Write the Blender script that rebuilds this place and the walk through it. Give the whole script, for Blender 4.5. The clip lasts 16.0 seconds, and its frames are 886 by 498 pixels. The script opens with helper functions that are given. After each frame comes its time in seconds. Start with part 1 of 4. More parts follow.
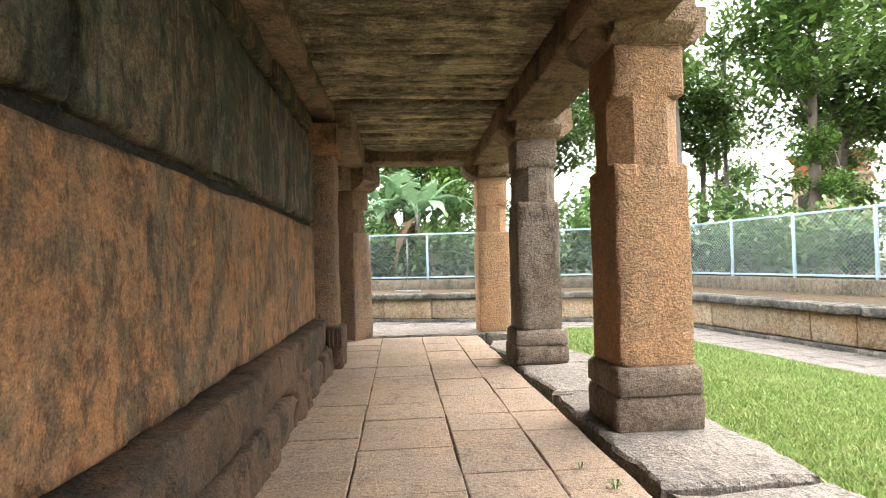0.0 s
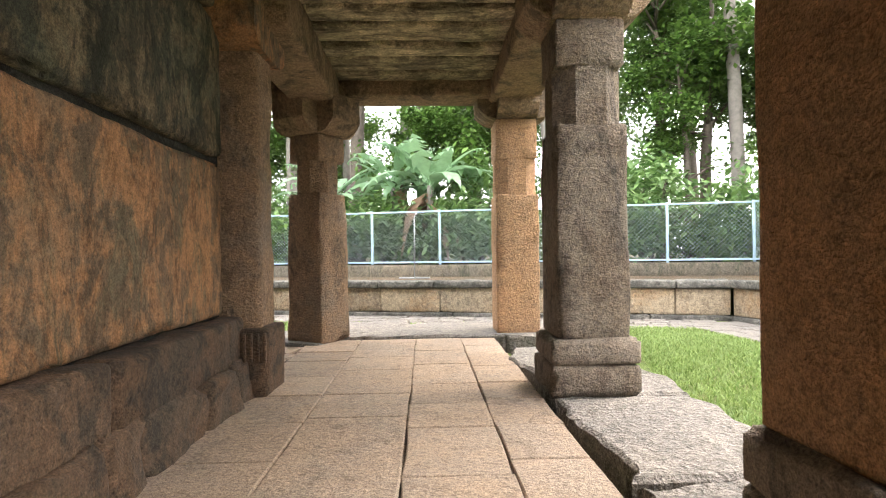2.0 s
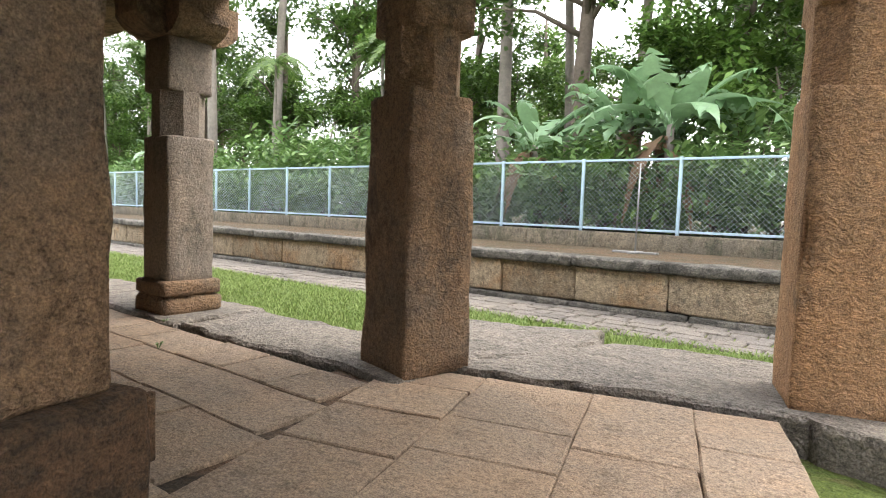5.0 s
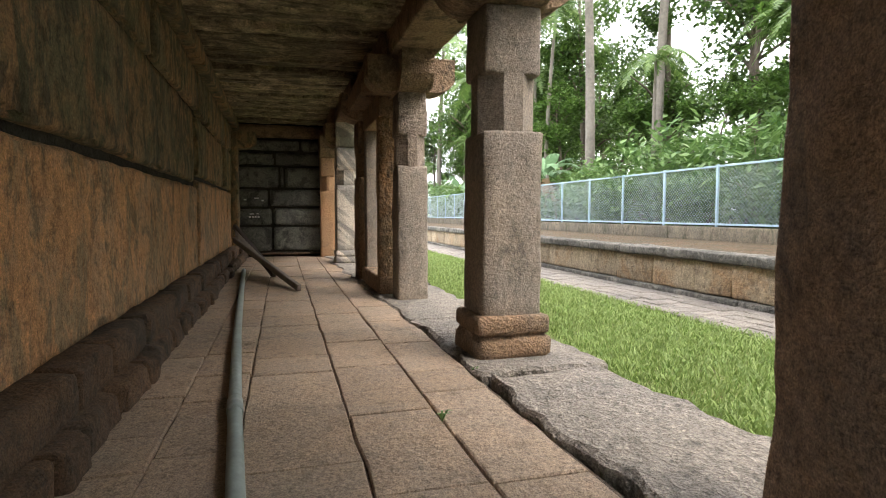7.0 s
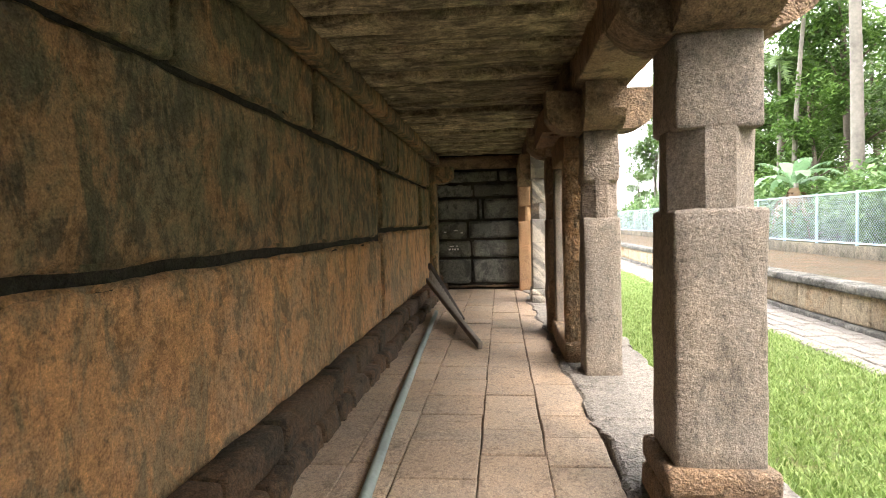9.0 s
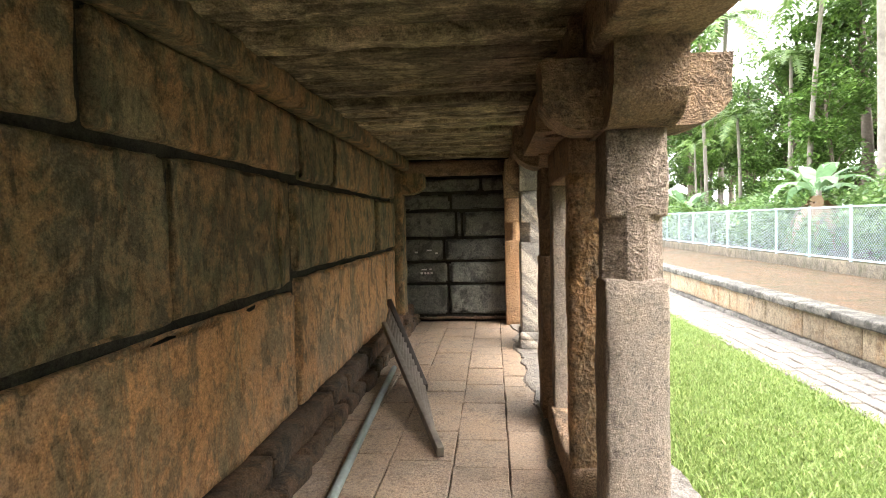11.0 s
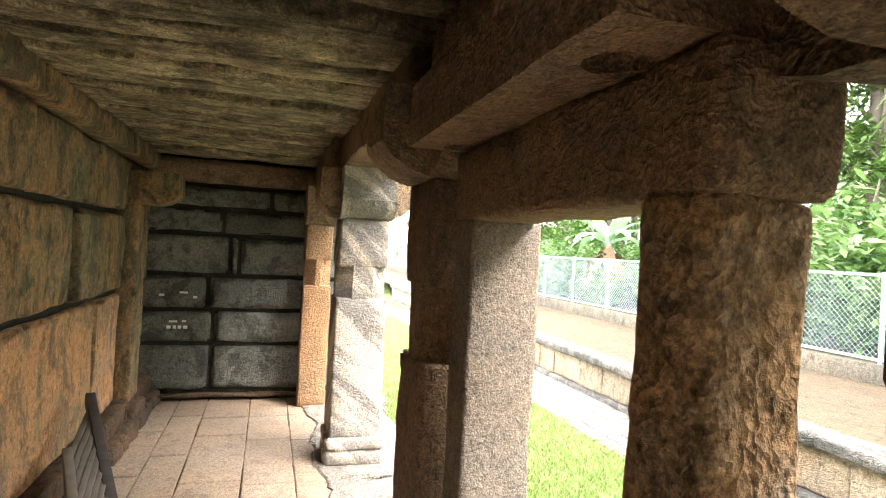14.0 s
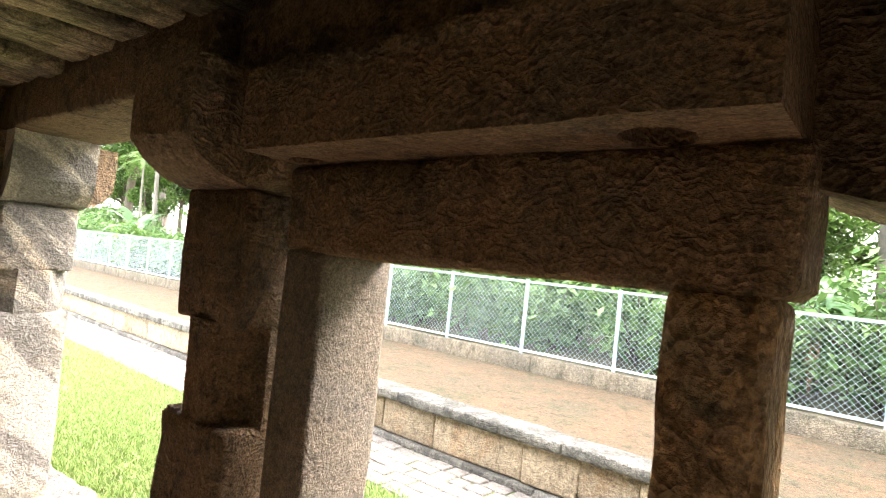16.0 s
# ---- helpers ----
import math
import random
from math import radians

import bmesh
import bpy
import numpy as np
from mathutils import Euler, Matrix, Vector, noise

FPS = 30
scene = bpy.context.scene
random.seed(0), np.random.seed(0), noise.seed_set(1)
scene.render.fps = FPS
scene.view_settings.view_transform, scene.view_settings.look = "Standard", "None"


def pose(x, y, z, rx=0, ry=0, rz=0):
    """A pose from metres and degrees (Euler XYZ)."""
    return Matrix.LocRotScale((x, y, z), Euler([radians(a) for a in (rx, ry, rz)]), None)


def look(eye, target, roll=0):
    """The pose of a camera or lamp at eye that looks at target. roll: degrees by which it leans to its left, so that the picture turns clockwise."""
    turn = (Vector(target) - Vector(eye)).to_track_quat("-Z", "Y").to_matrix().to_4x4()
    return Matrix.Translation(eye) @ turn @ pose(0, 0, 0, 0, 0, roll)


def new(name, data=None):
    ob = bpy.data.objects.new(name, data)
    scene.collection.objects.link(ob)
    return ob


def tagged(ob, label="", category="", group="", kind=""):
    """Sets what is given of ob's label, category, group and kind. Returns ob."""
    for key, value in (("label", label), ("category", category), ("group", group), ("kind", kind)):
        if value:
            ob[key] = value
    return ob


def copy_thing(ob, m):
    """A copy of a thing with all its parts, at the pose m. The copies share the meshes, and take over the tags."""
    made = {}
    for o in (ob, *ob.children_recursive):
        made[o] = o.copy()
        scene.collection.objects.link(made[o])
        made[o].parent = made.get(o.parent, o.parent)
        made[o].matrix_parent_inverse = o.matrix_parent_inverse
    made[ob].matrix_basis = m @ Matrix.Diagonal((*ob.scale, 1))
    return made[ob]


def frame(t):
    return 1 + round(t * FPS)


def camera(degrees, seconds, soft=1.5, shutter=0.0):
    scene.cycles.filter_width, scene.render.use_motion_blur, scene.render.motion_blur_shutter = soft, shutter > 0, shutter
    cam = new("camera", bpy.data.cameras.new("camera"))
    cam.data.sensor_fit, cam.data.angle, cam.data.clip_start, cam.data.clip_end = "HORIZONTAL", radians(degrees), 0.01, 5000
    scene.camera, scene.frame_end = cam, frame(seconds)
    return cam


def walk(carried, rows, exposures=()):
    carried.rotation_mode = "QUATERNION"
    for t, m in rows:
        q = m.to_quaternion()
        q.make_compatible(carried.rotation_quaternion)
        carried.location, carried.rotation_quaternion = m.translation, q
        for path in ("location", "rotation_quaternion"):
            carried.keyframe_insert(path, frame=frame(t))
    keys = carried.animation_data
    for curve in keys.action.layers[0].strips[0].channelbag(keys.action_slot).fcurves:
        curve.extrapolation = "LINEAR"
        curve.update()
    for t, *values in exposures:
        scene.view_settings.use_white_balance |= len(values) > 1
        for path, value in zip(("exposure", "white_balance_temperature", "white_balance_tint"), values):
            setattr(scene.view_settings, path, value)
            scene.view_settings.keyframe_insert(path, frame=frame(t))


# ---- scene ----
cam = camera(76.5, 16.0, soft=1.0)

PATH = [
    (0, (3.009, 0.238, 1.266), (2.660, 2.207, 1.312), -1.3),
    (0.5, (2.972, 0.927, 1.223), (2.592, 2.890, 1.261), -1.2),
    (1, (2.896, 1.615, 1.147), (2.495, 3.575, 1.175), -1.5),
    (1.5, (2.823, 2.272, 1.111), (2.409, 4.229, 1.130), -1.2),
    (2, (2.799, 2.947, 1.056), (2.360, 4.899, 1.068), -0.8),
    (2.5, (2.755, 3.650, 1.058), (2.290, 5.595, 1.061), -0.5),
    (3, (2.655, 4.274, 1.068), (2.153, 6.210, 1.066), -0.5),
    (3.2, (2.582, 4.519, 1.069), (2.064, 6.450, 1.063), -0.5),
    (5.3, (1.905, 6.643, 1.048), (0.618, 8.168, 0.911), 2.0),
    (5.5, (1.716, 6.789, 1.0), (0.363, 8.256, 0.875), 1.9),
    (6, (1.467, 7.195, 0.98), (-0.096, 8.436, 0.846), 1.2),
    (6.5, (1.154, 7.409, 0.985), (-0.609, 8.343, 0.854), 0.8),
    (7, (0.904, 7.642, 1.06), (-1.015, 8.191, 0.933), 0.0),
    (7.5, (0.851, 7.851, 1.11), (-1.134, 8.071, 1.001), -0.3),
    (8, (0.688, 7.995, 1.244), (-1.31, 8.002, 1.155), -1.4),
    (8.5, (0.455, 8.088, 1.386), (-1.538, 7.947, 1.307), -2.2),
    (9, (0.091, 8.141, 1.603), (-1.896, 7.934, 1.512), -1.5),
    (9.2, (-0.031, 8.169, 1.657), (-2.017, 7.953, 1.564), -1.1),
    (11.3, (-2.76, 8.322, 1.992), (-4.75, 8.154, 1.896), -1.1),
    (11.5, (-3.013, 8.321, 1.995), (-5.005, 8.167, 1.906), -0.4),
    (12, (-3.639, 8.321, 1.996), (-5.636, 8.231, 1.918), 0.7),
    (12.5, (-4.208, 8.273, 1.983), (-6.207, 8.276, 1.919), 1.8),
    (13, (-4.642, 8.212, 1.984), (-6.636, 8.369, 1.947), 3.2),
    (13.5, (-5.094, 8.199, 2.07), (-7.061, 8.561, 2.051), 3.1),
    (14, (-5.393, 8.081, 2.15), (-7.303, 8.674, 2.156), 3.1),
    (14.5, (-5.574, 7.951, 2.186), (-7.4, 8.766, 2.216), 4.2),
    (15, (-5.771, 7.907, 2.232), (-7.476, 8.95, 2.298), 6.0),
    (15.5, (-5.933, 7.8, 2.304), (-7.422, 9.134, 2.375), 5.8),
    (16, (-6.067, 7.7, 2.286), (-7.337, 9.244, 2.343), 6.0),
]
walk(cam, [(t, look(eye, target, roll)) for t, eye, target, roll in PATH],
     exposures=[(0, 2.4, 6450, 15), (2, 2.4, 6450, 15), (3, 2.15, 6450, 15), (5.5, 1.7, 6450, 15), (6.5, 1.65, 6450, 15), (7.5, 2.1, 6450, 15), (9, 2.6, 6450, 15), (11.5, 2.85, 6450, 15), (12.5, 3.1, 6450, 15), (14, 3.4, 6450, 15), (16, 3.2, 6450, 15)])

# ---------------------------------------------------------------- sky and sun
world = bpy.data.worlds.new("overcast_sky")
scene.world = world
world.use_nodes = True
wn, wl = world.node_tree.nodes, world.node_tree.links
wn.clear()
sky = wn.new("ShaderNodeTexSky")
sky.sky_type = "NISHITA"
sky.sun_disc = False
sky.sun_elevation, sky.sun_rotation = radians(50), radians(48)
sky.air_density, sky.dust_density, sky.ozone_density = 1.0, 6.0, 1.0
veil = wn.new("ShaderNodeMixRGB")
veil.inputs[0].default_value = 0.72
veil.inputs[2].default_value = (13.0, 13.2, 13.4, 1)
back = wn.new("ShaderNodeBackground")
back.inputs[1].default_value = 0.15
wout = wn.new("ShaderNodeOutputWorld")
wl.new(sky.outputs[0], veil.inputs[1])
wl.new(veil.outputs[0], back.inputs[0])
wl.new(back.outputs[0], wout.inputs[0])
sun_data = bpy.data.lights.new("sun", "SUN")
sun_data.energy, sun_data.angle, sun_data.color = 1.5, radians(45), (1.0, 0.96, 0.9)
sun = new("sun", sun_data)
sun.matrix_world = look((46, 42, 75), (0, 0, 0))
tagged(sun, "hazy sun behind thin cloud", "sun", kind="structure")


# ---------------------------------------------------------------- materials
def mat_base(name):
    m = bpy.data.materials.new(name)
    m.use_nodes = True
    nt = m.node_tree
    nt.nodes.clear()
    out = nt.nodes.new("ShaderNodeOutputMaterial")
    bsdf = nt.nodes.new("ShaderNodeBsdfPrincipled")
    nt.links.new(bsdf.outputs[0], out.inputs[0])
    return m, nt, bsdf


def ramp_node(nt, stops):
    r = nt.nodes.new("ShaderNodeValToRGB")
    while len(r.color_ramp.elements) < len(stops):
        r.color_ramp.elements.new(0.5)
    for e, (p, c) in zip(r.color_ramp.elements, stops):
        e.position, e.color = p, (*c, 1) if len(c) == 3 else c
    return r


def noise_node(nt, vec, scale, detail=4.0, rough=0.6, distort=0.0):
    n = nt.nodes.new("ShaderNodeTexNoise")
    n.inputs["Scale"].default_value, n.inputs["Detail"].default_value = scale, detail
    n.inputs["Roughness"].default_value, n.inputs["Distortion"].default_value = rough, distort
    nt.links.new(vec, n.inputs["Vector"])
    return n.outputs[0]


def mapped(nt, vec, scale, shift=None):
    m = nt.nodes.new("ShaderNodeMapping")
    m.inputs["Scale"].default_value = scale
    nt.links.new(vec, m.inputs["Vector"])
    if shift is not None:
        nt.links.new(shift, m.inputs["Location"])
    return m.outputs[0]


def mix(nt, fac, a, b, blend="MIX"):
    m = nt.nodes.new("ShaderNodeMixRGB")
    m.blend_type = blend
    for sock, v in ((m.inputs[0], fac), (m.inputs[1], a), (m.inputs[2], b)):
        if isinstance(v, (int, float)):
            sock.default_value = v
        elif isinstance(v, tuple):
            sock.default_value = (*v, 1)
        else:
            nt.links.new(v, sock)
    return m.outputs[0]


def maths(nt, op, a, b=0.0, clamp=False):
    m = nt.nodes.new("ShaderNodeMath")
    m.operation, m.use_clamp = op, clamp
    for sock, v in ((m.inputs[0], a), (m.inputs[1], b)):
        if isinstance(v, (int, float)):
            sock.default_value = v
        else:
            nt.links.new(v, sock)
    return m.outputs[0]


def stone(name, main, second, stain, patch=0.5, streak=0.0, chisel=1.0, pit=40.0, stain_cut=(0.5, 0.68),
          rough=0.88, vary=0.25, bump=0.5, bands=None, moss=None, island=False, along=0.0, grime=0.5, salt=0.6, peck=(30.0, 30.0, 55.0)):
    """Hewn granite: two tones in patches, stains, run-off streaks, flaked spots, mineral grains and short chisel marks.
    along: degrees by which bedding streaks turn about z (ceiling slabs); bands: colour of slanting dark bands."""
    m, nt, bsdf = mat_base(name)
    geo = nt.nodes.new("ShaderNodeNewGeometry")
    info = nt.nodes.new("ShaderNodeObjectInfo")
    pos = geo.outputs["Position"]
    big = noise_node(nt, pos, 1.3, 5, 0.62, 0.4)
    mid = noise_node(nt, pos, 7.0, 6, 0.68, 0.3)
    fine = noise_node(nt, pos, pit, 5, 0.72)
    grit = noise_node(nt, pos, pit * 3.4, 3, 0.7)
    r1 = ramp_node(nt, [(patch - 0.07, (0, 0, 0)), (patch + 0.07, (1, 1, 1))])
    nt.links.new(maths(nt, "ADD", maths(nt, "MULTIPLY", big, 0.65), maths(nt, "MULTIPLY", mid, 0.35)), r1.inputs[0])
    col = mix(nt, r1.outputs[0], main, second)
    s_vec = mapped(nt, pos, (2.6, 2.6, 1.3)) if streak > 0 else mapped(nt, pos, (1.6, 1.6, 1.6))
    st = noise_node(nt, s_vec, 1.3, 7, 0.72, 0.9)
    r2 = ramp_node(nt, [(stain_cut[0], (0, 0, 0)), ((stain_cut[0] + stain_cut[1]) / 2, (1, 1, 1))])
    nt.links.new(maths(nt, "ADD", maths(nt, "MULTIPLY", st, 0.72), maths(nt, "MULTIPLY", mid, 0.28)), r2.inputs[0])
    col = mix(nt, maths(nt, "MULTIPLY", r2.outputs[0], 0.68), col, stain)
    if moss:
        mo = noise_node(nt, mapped(nt, pos, (3.0, 3.0, 1.2)), 1.1, 7, 0.74, 0.8)
        r4 = ramp_node(nt, [(0.52, (0, 0, 0)), (0.6, (1, 1, 1))])
        nt.links.new(mo, r4.inputs[0])
        col = mix(nt, maths(nt, "MULTIPLY", r4.outputs[0], 0.8), col, moss)
    if bands:
        turn = nt.nodes.new("ShaderNodeMapping")
        turn.inputs["Rotation"].default_value = (radians(40), radians(38), 0)
        nt.links.new(pos, turn.inputs["Vector"])
        bn = noise_node(nt, mapped(nt, turn.outputs[0], (0.8, 0.8, 7.0)), 1.0, 5, 0.6, 0.35)
        r5 = ramp_node(nt, [(0.47, (0, 0, 0)), (0.56, (1, 1, 1))])
        nt.links.new(bn, r5.inputs[0])
        col = mix(nt, maths(nt, "MULTIPLY", r5.outputs[0], 0.75), col, bands)
    if along:
        lay = nt.nodes.new("ShaderNodeMapping")
        lay.inputs["Rotation"].default_value = (0, 0, radians(along))
        nt.links.new(pos, lay.inputs["Vector"])
        r6 = ramp_node(nt, [(0.38, (0.25, 0.24, 0.22)), (0.5, (0.9, 0.9, 0.88)), (0.62, (1.5, 1.46, 1.35))])
        bed = noise_node(nt, mapped(nt, lay.outputs[0], (8.0, 1.5, 6.0)), 1.0, 8, 0.78, 0.7)
        nt.links.new(bed, r6.inputs[0])
        col = mix(nt, 0.85, col, r6.outputs[0], "MULTIPLY")
    # flaked and sooted spots with a sharp edge
    spot = ramp_node(nt, [(0.40, (0.38, 0.37, 0.36)), (0.47, (1, 1, 1)), (0.60, (1, 1, 1)), (0.68, (1.35, 1.3, 1.2))])
    nt.links.new(noise_node(nt, mapped(nt, pos, (6.0, 6.0, 4.5 if streak > 0 else 6.0)), 1.0, 9, 0.8, 0.4), spot.inputs[0])
    col = mix(nt, grime, col, spot.outputs[0], "MULTIPLY")
    speck = ramp_node(nt, [(0.34, (0.3, 0.3, 0.31)), (0.46, (0.85, 0.85, 0.85)), (0.56, (1.08, 1.07, 1.05)), (0.68, (1.6, 1.56, 1.48))])
    nt.links.new(fine, speck.inputs[0])
    col = mix(nt, salt, col, speck.outputs[0], "MULTIPLY")
    crumb = ramp_node(nt, [(0.36, (0.4, 0.4, 0.4)), (0.5, (1, 1, 1)), (0.64, (1.5, 1.47, 1.42))])
    nt.links.new(grit, crumb.inputs[0])
    col = mix(nt, salt, col, crumb.outputs[0], "MULTIPLY")
    if streak > 0:
        run = ramp_node(nt, [(0.38, (0.3, 0.31, 0.29)), (0.48, (1, 1, 1)), (0.58, (1, 1, 1)), (0.64, (1.45, 1.4, 1.3))])
        nt.links.new(noise_node(nt, mapped(nt, pos, (10.0, 10.0, 3.6)), 1.0, 8, 0.78, 0.5), run.inputs[0])
        col = mix(nt, 0.6 * min(1.0, streak), col, run.outputs[0], "MULTIPLY")
    tone = maths(nt, "ADD", maths(nt, "MULTIPLY", geo.outputs["Random Per Island"] if island else info.outputs["Random"], vary), 1.0 - vary / 2)
    both = nt.nodes.new("ShaderNodeCombineXYZ")
    for k in range(3):
        nt.links.new(tone, both.inputs[k])
    col = mix(nt, 1.0, col, both.outputs[0], "MULTIPLY")
    nt.links.new(col, bsdf.inputs["Base Color"])
    bsdf.inputs["Roughness"].default_value = rough
    bsdf.inputs["Specular IOR Level"].default_value = 0.25
    # pecked chisel marks: shallow cells, warped so that no grid shows
    warp = nt.nodes.new("ShaderNodeVectorMath")
    warp.operation = "MULTIPLY_ADD"
    wob = nt.nodes.new("ShaderNodeTexNoise")
    wob.inputs["Scale"].default_value, wob.inputs["Detail"].default_value = 9.0, 3.0
    nt.links.new(pos, wob.inputs["Vector"])
    nt.links.new(wob.outputs["Color"], warp.inputs[0])
    warp.inputs[1].default_value = (0.16, 0.16, 0.16)
    nt.links.new(pos, warp.inputs[2])
    vor = nt.nodes.new("ShaderNodeTexVoronoi")
    vor.inputs["Scale"].default_value = 1.0
    nt.links.new(mapped(nt, warp.outputs[0], peck), vor.inputs["Vector"])
    h = maths(nt, "MULTIPLY", maths(nt, "POWER", vor.outputs["Distance"], 1.6), 0.42 * chisel)
    h = maths(nt, "ADD", h, maths(nt, "MULTIPLY", fine, 0.55))
    h = maths(nt, "ADD", h, maths(nt, "MULTIPLY", grit, 0.22))
    h = maths(nt, "ADD", h, maths(nt, "MULTIPLY", mid, 0.7))
    b = nt.nodes.new("ShaderNodeBump")
    b.inputs["Strength"].default_value, b.inputs["Distance"].default_value = min(1.0, bump * 1.6), 0.045
    nt.links.new(h, b.inputs["Height"])
    nt.links.new(b.outputs[0], bsdf.inputs["Normal"])
    return m


def plain(name, color, rough=0.6, metal=0.0, vary=0.2, scale=25.0, bump=0.1, spec=0.4):
    m, nt, bsdf = mat_base(name)
    geo = nt.nodes.new("ShaderNodeNewGeometry")
    n = noise_node(nt, geo.outputs["Position"], scale, 4, 0.6)
    n2 = noise_node(nt, geo.outputs["Position"], scale * 0.15, 3, 0.6)
    lo, hi = tuple(c * (1 - vary) for c in color), tuple(min(1, c * (1 + vary)) for c in color)
    r = ramp_node(nt, [(0.3, lo), (0.7, hi)])
    nt.links.new(maths(nt, "ADD", maths(nt, "MULTIPLY", n, 0.5), maths(nt, "MULTIPLY", n2, 0.5)), r.inputs[0])
    nt.links.new(r.outputs[0], bsdf.inputs["Base Color"])
    bsdf.inputs["Roughness"].default_value, bsdf.inputs["Metallic"].default_value = rough, metal
    bsdf.inputs["Specular IOR Level"].default_value = spec
    b = nt.nodes.new("ShaderNodeBump")
    b.inputs["Strength"].default_value, b.inputs["Distance"].default_value = bump, 0.02
    nt.links.new(n, b.inputs["Height"])
    nt.links.new(b.outputs[0], bsdf.inputs["Normal"])
    return m


def leafy(name, dark, light, rough=0.45, trans=0.35):
    """Leaves: each leaf its own green, with light coming through."""
    m, nt, bsdf = mat_base(name)
    geo = nt.nodes.new("ShaderNodeNewGeometry")
    r = ramp_node(nt, [(0.0, dark), (1.0, light)])
    nt.links.new(geo.outputs["Random Per Island"], r.inputs[0])
    n = noise_node(nt, geo.outputs["Position"], 9.0, 3, 0.6)
    col = mix(nt, 0.35, r.outputs[0], ramp_of(nt, n), "MULTIPLY")
    nt.links.new(col, bsdf.inputs["Base Color"])
    bsdf.inputs["Roughness"].default_value = rough
    tr = nt.nodes.new("ShaderNodeBsdfTranslucent")
    nt.links.new(col, tr.inputs["Color"])
    mx = nt.nodes.new("ShaderNodeMixShader")
    mx.inputs[0].default_value = trans
    nt.links.new(bsdf.outputs[0], mx.inputs[1])
    nt.links.new(tr.outputs[0], mx.inputs[2])
    nt.links.new(mx.outputs[0], [n for n in nt.nodes if n.type == "OUTPUT_MATERIAL"][0].inputs[0])
    return m


def ramp_of(nt, val):
    r = ramp_node(nt, [(0.3, (0.5, 0.5, 0.5)), (0.7, (1.2, 1.2, 1.2))])
    nt.links.new(val, r.inputs[0])
    return r.outputs[0]


M_WALL_LOW = stone("wall_orange_stone", (0.373, 0.192, 0.089), (0.269, 0.171, 0.099), (0.089, 0.081, 0.057), 0.53, 1.0, 0.3, 30, (0.475, 0.61), vary=0.1, bump=0.4, moss=(0.155, 0.130, 0.078), grime=0.6, salt=0.5)
# Lighter orange than M_WALL_LOW; part of the extra brightness is light in the colour.
M_WALL_TAN_LIT = stone("wall_tan_orange_stone_lit", (0.582, 0.319, 0.151), (0.448, 0.297, 0.174), (0.168, 0.146, 0.095), 0.53, 0.7, 0.3, 26, (0.495, 0.62), vary=0.12, bump=0.4, moss=(0.291, 0.224, 0.134), grime=0.55, salt=0.5)
M_WALL_UP = stone("wall_sooty_stone", (0.177, 0.130, 0.073), (0.104, 0.104, 0.065), (0.029, 0.031, 0.023), 0.5, 1.0, 0.3, 30, (0.45, 0.6), vary=0.2, bump=0.45, moss=(0.023, 0.027, 0.018))
M_WALL_B = stone("wall_olive_stone", (0.37, 0.225, 0.11), (0.235, 0.20, 0.115), (0.075, 0.078, 0.055), 0.5, 0.9, 0.3, 30, (0.485, 0.61), vary=0.2, bump=0.5, moss=(0.115, 0.12, 0.07), grime=0.6, salt=0.5)
M_PLINTH = stone("plinth_stone", (0.142, 0.088, 0.052), (0.097, 0.074, 0.052), (0.037, 0.033, 0.026), 0.5, 0.0, 0.5, 30, (0.5, 0.66), vary=0.3, bump=0.5)
M_MORTAR = stone("dark_mortar", (0.042, 0.039, 0.029), (0.059, 0.056, 0.041), (0.021, 0.021, 0.017), 0.5, 0.0, 0.9, 40, bump=0.7)
M_PILLAR = stone("pillar_granite", (0.299, 0.198, 0.119), (0.238, 0.180, 0.128), (0.106, 0.088, 0.066), 0.55, 0.15, 0.8, 34, (0.54, 0.72), vary=0.2, bump=0.7)
M_PILLAR_OR = stone("pillar_orange_granite", (0.43, 0.25, 0.13), (0.36, 0.225, 0.125), (0.17, 0.125, 0.09), 0.5, 0.15, 0.7, 34, (0.58, 0.76), vary=0.1, bump=0.6, grime=0.35)
M_PILLAR_GR = stone("pillar_grey_granite", (0.294, 0.244, 0.189), (0.239, 0.207, 0.170), (0.115, 0.101, 0.081), 0.5, 0.15, 0.3, 44, (0.56, 0.74), vary=0.1, bump=0.4, grime=0.35)
M_PILLAR_GP = stone("pinkish_grey_rough_granite", (0.33, 0.265, 0.205), (0.27, 0.225, 0.18), (0.12, 0.10, 0.078), 0.5, 0.15, 0.6, 30, (0.55, 0.73), vary=0.1, bump=0.85)
M_PILLAR_CR = stone("cracked_brown_granite", (0.25, 0.205, 0.155), (0.20, 0.15, 0.105), (0.075, 0.07, 0.06), 0.5, 0.4, 0.5, 30, (0.52, 0.7), vary=0.1, bump=0.75)
M_PILLAR_RO = stone("rough_broken_granite", (0.46, 0.28, 0.14), (0.345, 0.26, 0.17), (0.10, 0.085, 0.066), 0.5, 0.3, 1.5, 16, (0.54, 0.68), vary=0.1, bump=1.0, peck=(24.0, 24.0, 15.0))
M_PILLAR_BAND = stone("banded_granite", (0.56, 0.50, 0.41), (0.50, 0.37, 0.235), (0.40, 0.34, 0.27), 0.58, 0.0, 0.8, 40, (0.6, 0.75), vary=0.05, bump=0.45, bands=(0.15, 0.15, 0.145), grime=0.3)
M_CEIL = stone("ceiling_slab_stone", (0.481, 0.402, 0.270), (0.350, 0.313, 0.203), (0.124, 0.103, 0.073), 0.5, 0.0, 0.6, 26, (0.46, 0.62), vary=0.6, bump=0.8, island=True, along=0.001)
